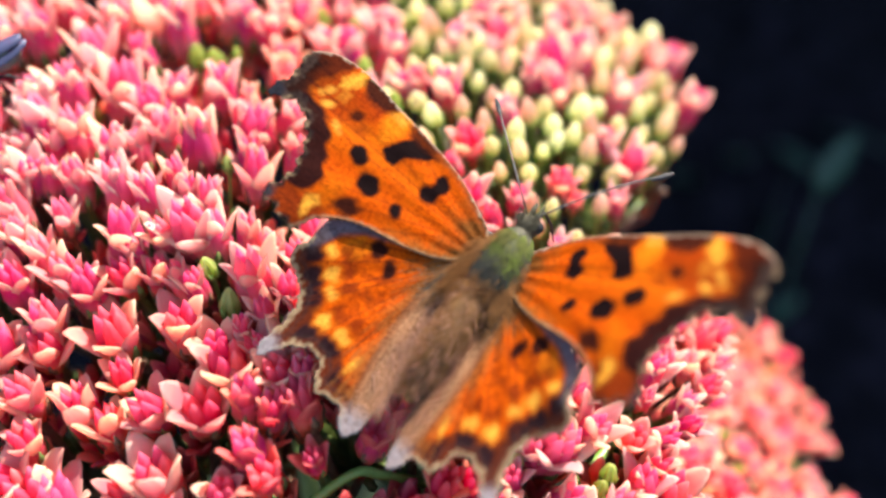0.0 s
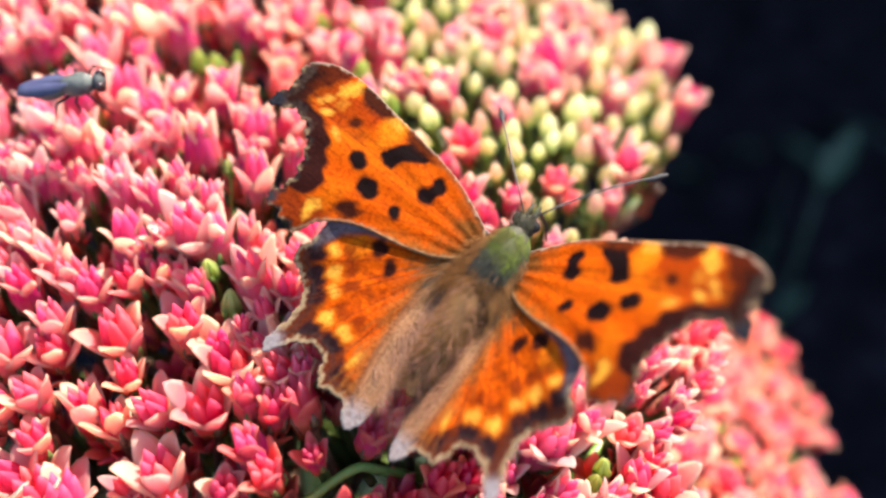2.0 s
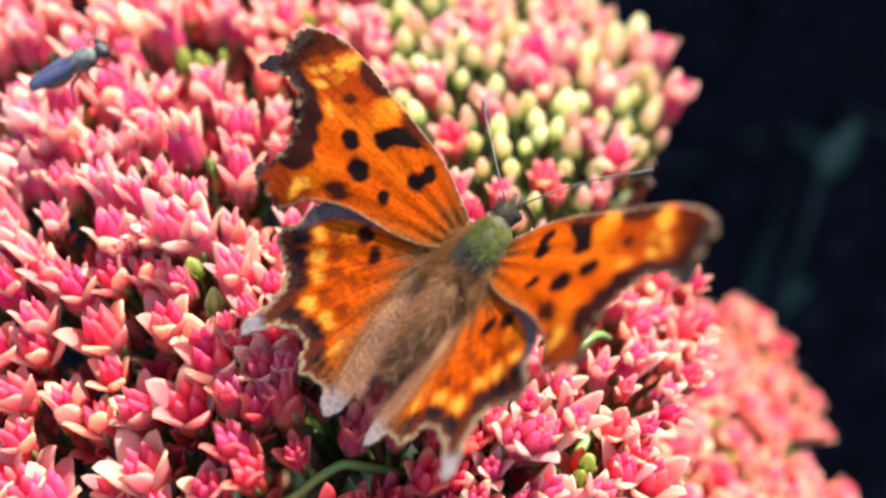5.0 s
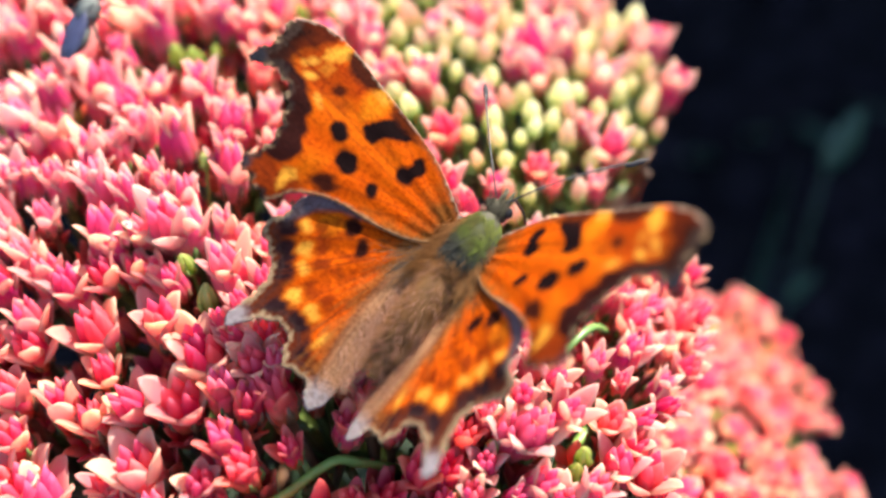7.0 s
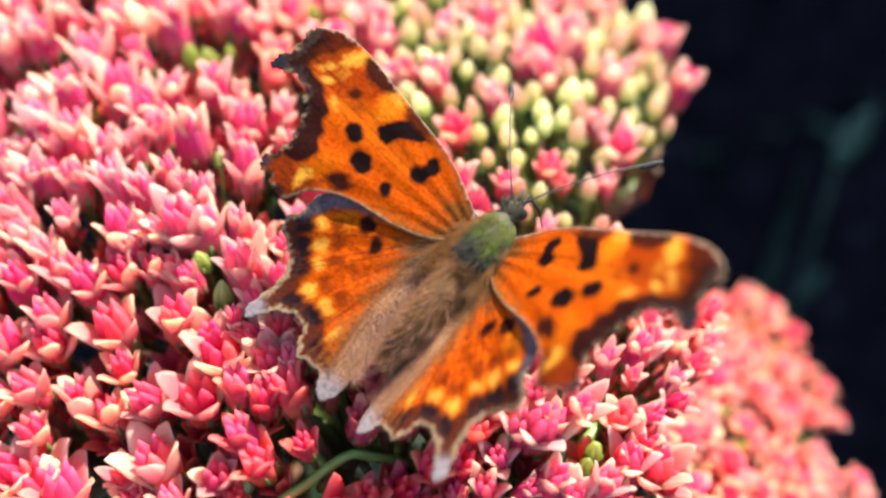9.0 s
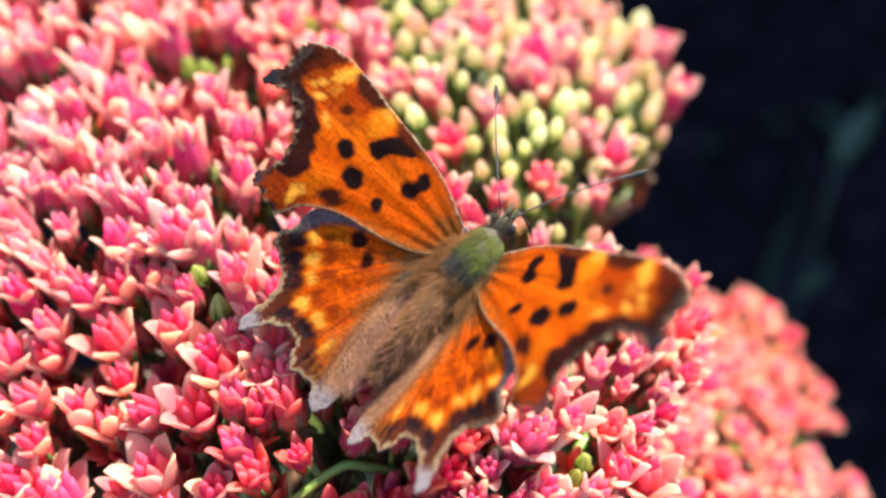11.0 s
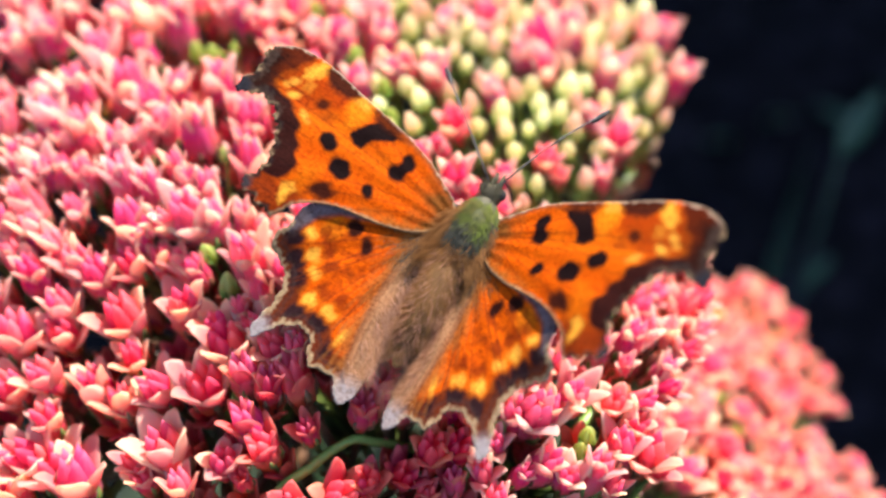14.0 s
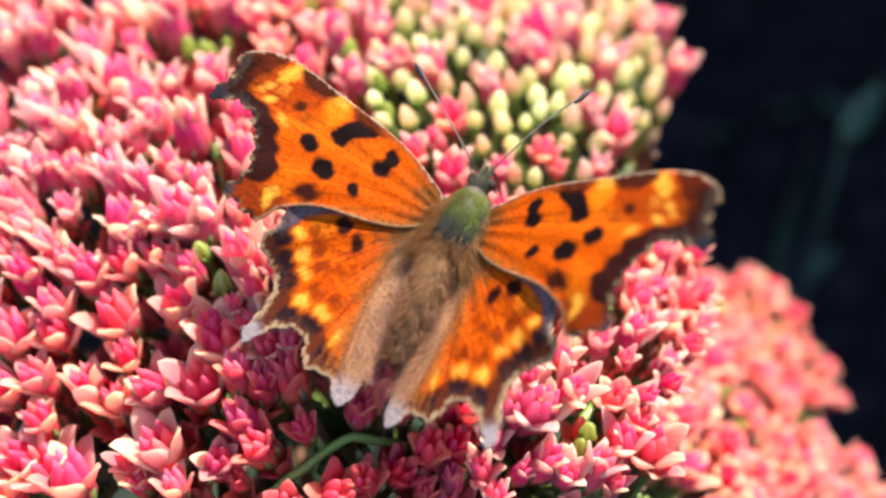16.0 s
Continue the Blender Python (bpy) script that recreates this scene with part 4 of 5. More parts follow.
def hind_pattern(p, edge):
    n1, n2, n3 = wobble(p, 0.7, 9.0), wobble(p, 2.4, 14.0), wobble(p, 0.4, 3.0)
    outer = line_gap(p, edge["outer"])
    col = np.tile(np.array(ORANGE), (len(p), 1))
    col = paint(col, 0.5 * soft(n3, 0.5), (0.57, 0.068, 0.001))
    reach = np.hypot(p[:, 0] - 1.0, p[:, 1] - 1.0)
    around = np.arctan2(p[:, 1] - 1.0, p[:, 0] - 1.0)
    streak = np.array([noise.noise(Vector((t * 16, r * 0.35, 5.0))) for t, r in zip(around, reach)])
    hair = np.array([noise.noise(Vector((t * 38, r * 0.5, 15.0))) for t, r in zip(around, reach)])
    col = paint(col, 0.5 * soft(0.15 - streak, 0.3), (0.44, 0.05, 0.002))
    col = paint(col, 0.7 * spot(p, 10.4, -2.0, 1.3, 1.0, -10, 1.0, 0.2), (0.74, 0.20, 0.006))
    # rusty bars inside the pale spots, brown border outside them
    for (x, y, rx, ry) in HIND_SPOTS[:5]:
        a = math.atan2(y - 1.0, x - 1.0)
        col = paint(col, 0.7 * spot(p, x - 1.5 * math.cos(a), y - 1.5 * math.sin(a), 0.85, 0.75, math.degrees(a), 0.7, 0.3), (0.15, 0.018, 0.003))
    col = paint(col, 0.9 * soft(outer - 2.2 + 0.5 * n1, 0.8), (0.062, 0.013, 0.007))
    for x, y, rx, ry in HIND_DARK:
        a = math.atan2(y - 1.0, x - 1.0)
        col = paint(col, 0.92 * spot(p, x, y, rx * 1.2, ry * 1.15, math.degrees(a), 0.5, 0.2), (0.015, 0.008, 0.011))
    for x, y, rx, ry in HIND_SPOTS:
        a = math.atan2(y - 1.0, x - 1.0)
        col = paint(col, 0.8 * spot(p, x, y, rx * 1.35, ry * 1.3, math.degrees(a), 0.7, 0.2), (0.66, 0.14, 0.004))
        col = paint(col, 0.92 * spot(p, x, y, rx * 0.9, ry * 0.85, math.degrees(a), 0.5, 0.2), YELLOW)
    # mottled rusty patches
    col = paint(col, 0.5 * soft(0.1 - wobble(p, 1.15, 31.0), 0.25) * soft(6.5 - reach, 2.0) * soft(3.2 - outer, 1.0) * soft(reach - 11.5, 2.0), (0.19, 0.02, 0.003))
    col = paint(col, 0.6 * spot(p, 7.4, -5.9, 0.75, 0.4, 60, 0.5), (0.13, 0.018, 0.004))
    col = veins(p, col, (1.0, 0.8), (-16, -25, -34, -43, -52, -60, -67), 0.75, 4.0)
    # slate leading band
    col = paint(col, 0.93 * inside(p, [(6.3, 0.0), (8.2, -0.35), (10.1, -0.55), (11.6, -1.25), (12.9, -2.3), (14.0, -3.6), (17.0, -3.6), (15.0, 2.0), (6.0, 2.0)], 0.5, 0.2 * n1), (0.10, 0.082, 0.098))
    col = paint(col, 0.5 * inside(p, [(9.0, 0.4), (11.0, 0.2), (12.8, -0.7), (13.4, -2.2), (12.6, -1.6), (11.0, -0.5)], 0.5, 0.3 * n2), (0.17, 0.145, 0.17))
    # brown hairy root, streaks beyond the fold, tan inner fold
    col = paint(col, 0.9 * soft(reach - 4.2 + 1.2 * n1 + 2.2 * hair, 3.0), (0.15, 0.058, 0.014))
    gap = line_gap(p, HIND_FOLD)
    inner = p[:, 0] < np.interp(-p[:, 1], -HIND_FOLD[:, 1], HIND_FOLD[:, 0])
    off = np.where(inner, -gap, gap)
    col = paint(col, 0.75 * soft(off - 1.3 + 1.6 * hair + 0.4 * n1, 1.6), (0.30, 0.10, 0.022))
    col = paint(col, 0.93 * soft(off + 0.25 + 0.5 * hair, 0.9), (0.36, 0.18, 0.092))
    col = paint(col, 0.6 * soft(0.1 - hair, 0.3) * inner, (0.22, 0.115, 0.06))
    col = paint(col, 0.6 * soft(gap - 0.18 + 0.2 * n2, 0.35), (0.16, 0.07, 0.035))
    for x, y, rx, ry, tn in ((8.35, -1.35, 0.88, 0.85, 0), (6.75, -2.75, 0.62, 1.05, -12)):
        col = paint(col, 0.96 * spot(p, x, y, rx, ry, tn, 0.45, 0.1), DARK)
    # fringe and the grey tails
    col = paint(col, 0.6 * soft(np.abs(outer - 0.95 + 0.25 * n2) - 0.15, 0.3), (0.05, 0.028, 0.025))
    col = paint(col, 0.85 * soft(outer - 0.36 + 0.45 * n2 + 0.25 * n1, 0.35), (0.40, 0.28, 0.16))
    col = paint(col, 0.9 * soft(np.hypot((p[:, 0] - 14.8), (p[:, 1] + 13.9)) - 1.7 + 0.4 * n2, 1.2), GREY)
    col = paint(col, 0.85 * soft(np.hypot(p[:, 0] - 4.4, p[:, 1] + 17.6) - 1.9 + 0.4 * n2, 1.8), GREY)
    return col


def wing_mesh(name, control, side, pattern, split, ragged, lift):
    """A wing sheet with its pattern, hinge on the y axis, spreading to the given side."""
    from mathutils import geometry
    edge = np.array(spline(control, 10, True))
    run = np.concatenate([[0], np.cumsum(np.linalg.norm(np.diff(edge, axis=0), axis=1))])
    along = np.roll(edge, -2, 0) - np.roll(edge, 2, 0)
    normal = np.stack([-along[:, 1], along[:, 0]], 1) / (np.linalg.norm(along, axis=1)[:, None] + 1e-9)
    number = np.arange(len(edge))
    bite = np.where((number >= split[0] * 10) & (number <= split[1] * 10), 1.0, 0.0)
    phase = run * math.tau / 1.75
    scallop = ragged * (0.17 * np.cos(phase) + 0.09 * np.sin(run * math.tau / 0.66 + np.sin(run)))
    rim = edge + normal * ((scallop - 0.05) * bite + 0.03 * np.sin(run * 9.0))[:, None]
    knobs = [rim[i] for i in range(split[0] * 10, split[1] * 10) if math.cos(phase[i]) < math.cos(phase[i - 1]) and math.cos(phase[i]) <= math.cos(phase[i + 1])]
    lines = {"front": edge[:split[0] * 10 + 1], "outer": rim[split[0] * 10:split[1] * 10 + 1], "rear": rim[split[1] * 10:], "knobs": knobs}
    step = 0.14
    lo, hi = rim.min(0), rim.max(0)
    gx, gy = np.meshgrid(np.arange(lo[0], hi[0], step), np.arange(lo[1], hi[1], step))
    grid = np.stack([gx.ravel() + (np.round((gy.ravel() - lo[1]) / step) % 2) * step / 2, gy.ravel()], 1)
    ins = np.zeros(len(grid), bool)
    for a, b in zip(rim, np.roll(rim, -1, 0)):
        cross = (a[1] > grid[:, 1]) != (b[1] > grid[:, 1])
        ins ^= cross & (grid[:, 0] < (b[0] - a[0]) * (grid[:, 1] - a[1]) / (b[1] - a[1] + 1e-12) + a[0])
    grid = grid[ins]
    grid = grid[line_gap(grid, np.vstack([rim, rim[:1]])) > 0.12]
    pts = [Vector(q) for q in np.vstack([rim, grid])]
    m = len(rim)
    verts, _, faces, *_ = geometry.delaunay_2d_cdt(pts, [(i, (i + 1) % m) for i in range(m)], [], 1, 1e-5)
    flat = np.array([tuple(v) for v in verts])
    col = pattern(flat, lines)
    # gentle camber, vein ribs, and a little droop towards the margin
    far = flat[:, 0] / hi[0]
    camber = lift * (np.sin(np.clip(far, 0, 1) * math.pi) * 0.8 + (0.4 if side > 0 and name == "forewing" else -0.6) * far ** 3) + 0.05 * np.sin(np.arctan2(flat[:, 1] - 2, flat[:, 0] + 3) * 30)
    # the forewing's rear edge and the hindwing's front edge lie close together
    reach = np.clip(flat[:, 0], 0, 14)
    if name == "hindwing":
        camber += 0.0080 * reach ** 2 * np.clip(1 - line_gap(flat, lines["front"]) / 5.5, 0, 1) ** 1.5
    else:
        camber -= 0.0025 * reach ** 2 * np.exp(-line_gap(flat, lines["rear"]) / 2.0)
    co = np.stack([side * flat[:, 0], flat[:, 1], camber], 1) * MM
    me = bpy.data.meshes.new(name)
    order = (lambda f: list(f)) if side > 0 else (lambda f: list(f)[::-1])
    me.from_pydata([tuple(c) for c in co], [], [order(f) for f in faces])
    at = me.color_attributes.new("pattern", "FLOAT_COLOR", "POINT")
    at.data.foreach_set("color", np.hstack([col, np.ones((len(col), 1))]).ravel())
    me.materials.append(WING)
    me.polygons.foreach_set("use_smooth", [True] * len(me.polygons))
    me.update()
    return me


def tufts(bm, rng, spots, length, width):
    """Short tapering hairs: (root, way) pairs."""
    for root, way in spots:
        w = (way + Vector((rng.gauss(0, 0.18), rng.gauss(0, 0.18), rng.gauss(0, 0.18)))).normalized()
        l = length * rng.uniform(0.6, 1.3)
        side = w.cross(Vector((0.3, 0.5, 0.81))).normalized() * width
        up = w.cross(side).normalized() * width
        v = [bm.verts.new(root + side), bm.verts.new(root - side * 0.5 + up * 0.86), bm.verts.new(root - side * 0.5 - up * 0.86), bm.verts.new(root + w * l)]
        for a, b, c in ((0, 1, 3), (1, 2, 3), (2, 0, 3)):
            bm.faces.new((v[a], v[b], v[c]))


HINGE = 2.0
BODY_X = 0.7


def build_butterfly():
    fly = new("butterfly")
    tagged(fly, "orange comma butterfly with ragged dark-spotted wings on stonecrop", "butterfly")
    rng = random.Random(3)
    wings = {}
    for side, word in ((-1, "left"), (1, "right")):
        for name, control, pattern, split, ragged, lift, z in (("forewing", FORE_EDGE, fore_pattern, (10, 29), 1.0, 0.9, 0.0), ("hindwing", HIND_EDGE, hind_pattern, (8, 31), 0.55, 0.7, -0.2)):
            ob = new(name, wing_mesh(name, control, side, pattern, split, ragged, lift))
            ob.parent = fly
            mod = ob.modifiers.new("sheet", "SOLIDIFY")
            mod.thickness, mod.offset = 0.00009, -1
            wings[word, name] = ob
            ob["label"] = {"forewing": "orange forewing with black spots and hooked tip", "hindwing": "orange-brown hindwing with scalloped margin and tail"}[name]
            if name == "hindwing":
                inner = np.array(HIND_EDGE[31:])
                for part_name, count, mat, label in (("hair_fringe", 1700, HAIR, "tan hairs along the inner wing"), ("root_hair", 620, HAIR_BROWN, "brown hairs over the wing root"),
                                                      ("root_hair", 260, THORAX_DARK, "dark hairs over the wing root")):
                    bm = bmesh.new()
                    spots = []
                    for _ in range(count):
                        if part_name == "hair_fringe":
                            y = rng.uniform(-15.0, -0.8)
                            x = np.interp(-y, -inner[::-1, 1], inner[::-1, 0]) + rng.uniform(0.0, 1.0) ** 1.4 * min(3.2, 0.8 - 0.3 * y)
                            spots.append((Vector((side * x, y, 0.22)) * MM, Vector((-side * rng.uniform(0.2, 0.9), -0.8, 0.16))))
                        else:
                            ang, r = radians(rng.uniform(-82, 4)), 1.0 + 4.6 * rng.random() ** 0.8
                            out = Vector((side * math.cos(ang), math.sin(ang), 0.10))
                            spots.append((Vector((side * (0.6 + r * math.cos(ang)), 1.0 + r * math.sin(ang), 0.3)) * MM, out))
                    tufts(bm, rng, spots, 1.5 * MM, 0.024 * MM)
                    part(part_name, bm, mat, ob, label, False)
    # thorax: short olive fur in front, a slate patch behind, brown hairs over the shoulders
    bm = bmesh.new()
    blob(bm, (BODY_X * MM, 2.4 * MM, 0.6 * MM), (2.3 * MM, 4.1 * MM, 2.05 * MM), None, 20, 14, 0.10, 1)
    th = part("thorax", bm, HEAD_FUZZ, fly, "furry olive and brown thorax")
    coats = {"green": [], "slate": [], "brown": []}
    for _ in range(6500):
        a, b = rng.uniform(0, math.tau), rng.uniform(-0.2, 1.0)
        n = Vector((math.cos(a) * math.sqrt(1 - b * b), math.sin(a) * math.sqrt(1 - b * b), b))
        root = Vector((BODY_X + n.x * 2.25, 2.4 + n.y * 4.0, 0.6 + n.z * 2.0))
        u, v = n.x + rng.gauss(0, 0.13), n.y + rng.gauss(0, 0.13)
        coat = "brown" if v < -0.68 or u < -0.74 + 0.15 * v else "slate" if v < -0.06 - 0.3 * u or u > 0.86 else "green"
        coats[coat].append((root * MM, (n * 0.45 + Vector((0, -0.95, 0.05))).normalized()))
    for coat, mat, length, label in (("green", THORAX, 0.75, "olive-green fur"), ("slate", THORAX_DARK, 0.8, "dark slate fur"), ("brown", HAIR_BROWN, 1.3, "brown fur of the flanks")):
        bm = bmesh.new()
        tufts(bm, rng, coats[coat], length * MM, 0.034 * MM)
        part("fur", bm, mat, th, label, False)
    bm = bmesh.new()
    spots = []
    for _ in range(1300):
        s, y = rng.choice((-1, 1)), rng.uniform(-2.2, 3.6)
        spots.append((Vector((BODY_X * 0.5 + s * rng.uniform(1.7, 2.7), y, rng.uniform(0.5, 1.5))) * MM, Vector((s * rng.uniform(0.2, 0.9), -0.75, 0.12)).normalized()))
    tufts(bm, rng, spots, 1.9 * MM, 0.026 * MM)
    part("shoulder_hair", bm, HAIR_BROWN, th, "long golden-brown hairs over the wing roots", False)
    # abdomen
    bm = bmesh.new()
    tube(bm, [((BODY_X - 0.4) * MM, y * MM, z * MM) for y, z in ((-1.0, 0.2), (-3, 0.4), (-6, 0.2), (-9, -0.1), (-11.5, -0.4), (-13, -0.6))], [r * MM for r in (1.5, 1.8, 1.8, 1.55, 1.05, 0.35)], 12)
    ab = part("abdomen", bm, ABDOMEN, fly, "furry brown abdomen")
    for count, mat, length, label in ((2400, HAIR_OLIVE, 1.0, "olive-brown fur"), (900, HAIR, 1.3, "pale tan hairs")):
        spots = []
        for _ in range(count):
            y = rng.uniform(-12.5, -0.5)
            r = 1.8 * (1 - max(0, (-y - 6) / 9) ** 1.5)
            a = rng.uniform(-0.4, math.pi + 0.4)
            n = Vector((math.cos(a), 0, math.sin(a)))
            spots.append((Vector((BODY_X - 0.4 + n.x * r, y, 0.1 + n.z * r)) * MM, (n * 0.7 + Vector((0, -0.8, 0))).normalized()))
        bm = bmesh.new()
        tufts(bm, rng, spots, length * MM, 0.028 * MM)
        part("fur", bm, mat, ab, label, False)
    # head, eyes, palps
    bm = bmesh.new()
    blob(bm, (BODY_X * MM, 6.8 * MM, 0.4 * MM), (1.2 * MM, 1.1 * MM, 1.1 * MM), None, 16, 10, 0.15, 4)
    tufts(bm, rng, [(Vector((BODY_X + rng.uniform(-1.2, 1.2), 6.6 + rng.uniform(-1, 1), 1.2)) * MM, Vector((rng.uniform(-0.4, 0.4), 0.3, 0.8))) for _ in range(320)], 0.75 * MM, 0.045 * MM)
    head = part("head", bm, HEAD_FUZZ, fly)
    for s in (-1, 1):
        bm = bmesh.new()
        blob(bm, ((BODY_X + s * 0.95) * MM, 7.1 * MM, 0.5 * MM), (0.55 * MM, 0.62 * MM, 0.7 * MM), None, 14, 10)
        part("eye", bm, CHITIN, head, "dark round compound eye")
        bm = bmesh.new()
        tube(bm, [((BODY_X + s * 0.3) * MM, 7.6 * MM, 0.2 * MM), ((BODY_X + s * 0.38) * MM, 8.4 * MM, 0.5 * MM), ((BODY_X + s * 0.32) * MM, 9.2 * MM, 0.7 * MM)], [0.3 * MM, 0.3 * MM, 0.08 * MM], 8)
        tufts(bm, rng, [(Vector((BODY_X + s * 0.35, rng.uniform(7.6, 9.0), 0.7)) * MM, Vector((s * 0.4, 0.8, 0.4))) for _ in range(120)], 0.5 * MM, 0.025 * MM)
        part("palp", bm, HEAD_FUZZ, head, "grey-brown bristly palp")
    bm = bmesh.new()
    tube(bm, [(BODY_X * MM, 8.2 * MM, 0.0), (BODY_X * MM, 9.4 * MM, -1.5 * MM), ((BODY_X + 0.3) * MM, 9.6 * MM, -4.5 * MM), ((BODY_X + 0.4) * MM, 9.2 * MM, -8 * MM)], [0.18 * MM, 0.16 * MM, 0.13 * MM, 0.1 * MM], 7)
    part("proboscis", bm, CHITIN, fly)
    # antennae with pale-tipped clubs
    feelers = {}
    for s, word in ((-1, "left"), (1, "right")):
        bm = bmesh.new()
        tip = Vector((0, 13.8, 0))
        pts = [tip * q + Vector((0, 0, 1.1 * math.sin(q * math.pi))) for q in (0, 0.2, 0.4, 0.6, 0.8, 0.9)]
        tube(bm, [p * MM for p in pts], [0.085 * MM] * 6, 7)
        ob = part("antenna", bm, SILVER, fly, "thin banded antenna with dark club")
        bm = bmesh.new()
        tube(bm, [tip * q * MM for q in (0.85, 0.9, 0.96, 1.0)], [0.09 * MM, 0.27 * MM, 0.31 * MM, 0.16 * MM], 8)
        part("club", bm, CHITIN, ob)
        bm = bmesh.new()
        blob(bm, tip * 1.005 * MM, (0.2 * MM,) * 3, None, 8, 6)
        part("club_tip", bm, SILVER, ob, "pale club tip")
        feelers[word] = ob
    for s in (-1, 1):
        for y0, y1 in ((4.5, 5.2), (2.6, 1.5), (0.8, -4.0)):
            bm = bmesh.new()
            tube(bm, [((BODY_X + s * 1.2) * MM, y0 * MM, -1 * MM), ((BODY_X + s * 4) * MM, (y0 + y1) / 2 * MM, -1.5 * MM), ((BODY_X + s * 5) * MM, y1 * MM, -8.5 * MM)], [0.35 * MM, 0.28 * MM, 0.14 * MM], 7)
            part("leg", bm, SILVER, fly)
    return fly, wings, feelers


butterfly, wings, feelers = build_butterfly()
butterfly.scale = (0.96, 0.96, 0.96)


# ---------------------------------------------------------------- the small fly
def build_fly():
    fly = new("fly")
    tagged(fly, "small dusty grey fly with smoky bluish wings walking on florets", "fly")
    rng = random.Random(8)
    bm = bmesh.new()
    blob(bm, (0, 1.2 * MM, 2.1 * MM), (1.45 * MM, 2.2 * MM, 1.35 * MM), None, 16, 10, 0.06)
    tufts(bm, rng, [(Vector((rng.uniform(-1, 1), rng.uniform(-0.4, 2.6), 3.2)) * MM, Vector((0, -0.5, 0.9))) for _ in range(120)], 0.5 * MM, 0.03 * MM)
    part("thorax", bm, FLY_GREY, fly)
    bm = bmesh.new()
    blob(bm, (0, -2.3 * MM, 1.7 * MM), (1.3 * MM, 2.3 * MM, 1.1 * MM), None, 16, 10, 0.04)
    part("abdomen", bm, FLY_GREY, fly)
    bm = bmesh.new()
    blob(bm, (0, 3.8 * MM, 2.0 * MM), (1.2 * MM, 0.8 * MM, 1.05 * MM), None, 14, 9)
    head = part("head", bm, FLY_GREY, fly)
    for s in (-1, 1):
        bm = bmesh.new()
        blob(bm, (s * 0.8 * MM, 4.0 * MM, 2.2 * MM), (0.62 * MM, 0.66 * MM, 0.85 * MM), None, 12, 8)
        part("eye", bm, FLY_EYE, head, "dark compound eye")
        bm = bmesh.new()
        edge = spline([(0.4, 0.6), (1.2, -0.6), (1.35, -2.6), (1.0, -5.0), (0.35, -5.7), (-0.35, -4.6), (-0.2, -1.6)], 5, True)
        bm.faces.new([bm.verts.new((s * q[0] * MM, q[1] * MM, (3.2 + 0.1 * q[1] - 0.12 * abs(q[0]) + 0.12 * s) * MM)) for q in edge])
        bmesh.ops.triangulate(bm, faces=bm.faces[:])
        w = part("wing", bm, FLY_WING, fly, "smoky translucent wing folded back")
        mod = w.modifiers.new("sheet", "SOLIDIFY")
        mod.thickness = 0.00005
        for y0, y1 in ((2.0, 4.2), (1.0, 0.8), (0.0, -2.8)):
            bm = bmesh.new()
            tube(bm, [(s * 0.9 * MM, y0 * MM, 1.4 * MM), (s * 2.2 * MM, (y0 + y1) / 2 * MM, 2.0 * MM), (s * 3.0 * MM, y1 * MM, -1.0 * MM)], [0.2 * MM, 0.17 * MM, 0.08 * MM], 6)
            part("leg", bm, CHITIN, fly)
    return fly


small_fly = build_fly()
small_fly.scale = (0.87, 0.87, 0.87)


# ---------------------------------------------------------------- dim plants behind the flowers
def leaf_blade(bm, root, tip, width, sag=0.0):
    root, tip = Vector(root), Vector(tip)
    side = (tip - root).cross(Vector((0.2, 1, 0.3))).normalized()
    prev = None
    for i in range(9):
        s = i / 8
        c = root.lerp(tip, s) + Vector((0, 0, -sag * s * s))
        w = width * (math.sin(math.pi * min(1, 0.15 + 0.85 * s)) + 0.03)
        row = [bm.verts.new(c - side * w), bm.verts.new(c + Vector((0, 0.25 * w, 0))), bm.verts.new(c + side * w)]
        if prev:
            bm.faces.new((prev[0], prev[1], row[1], row[0]))
            bm.faces.new((prev[1], prev[2], row[2], row[1]))
        prev = row


def build_backdrop_plants():
    def weed(label, leaves, mat):
        plant = new("low_plant")
        tagged(plant, label, "plant", "plants in the shade")
        for root, tip, w, sag in leaves:
            bm = bmesh.new()
            leaf_blade(bm, root, tip, w, sag)
            ob = part("leaf", bm, mat, plant)
            mod = ob.modifiers.new("sheet", "SOLIDIFY")
            mod.thickness = 0.0006
        return plant
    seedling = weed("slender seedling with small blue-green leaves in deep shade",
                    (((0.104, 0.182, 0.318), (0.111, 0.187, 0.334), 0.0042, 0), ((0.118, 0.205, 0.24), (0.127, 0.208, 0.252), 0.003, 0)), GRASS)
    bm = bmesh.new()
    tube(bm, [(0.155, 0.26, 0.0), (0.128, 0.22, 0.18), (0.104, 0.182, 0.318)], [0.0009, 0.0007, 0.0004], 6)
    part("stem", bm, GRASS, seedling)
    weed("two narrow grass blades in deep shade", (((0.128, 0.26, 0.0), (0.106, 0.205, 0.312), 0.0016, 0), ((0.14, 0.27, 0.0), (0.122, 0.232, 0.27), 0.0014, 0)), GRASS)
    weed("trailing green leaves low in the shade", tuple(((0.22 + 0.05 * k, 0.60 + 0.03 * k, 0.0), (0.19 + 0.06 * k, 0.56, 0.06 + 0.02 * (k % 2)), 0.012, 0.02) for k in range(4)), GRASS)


build_backdrop_plants()


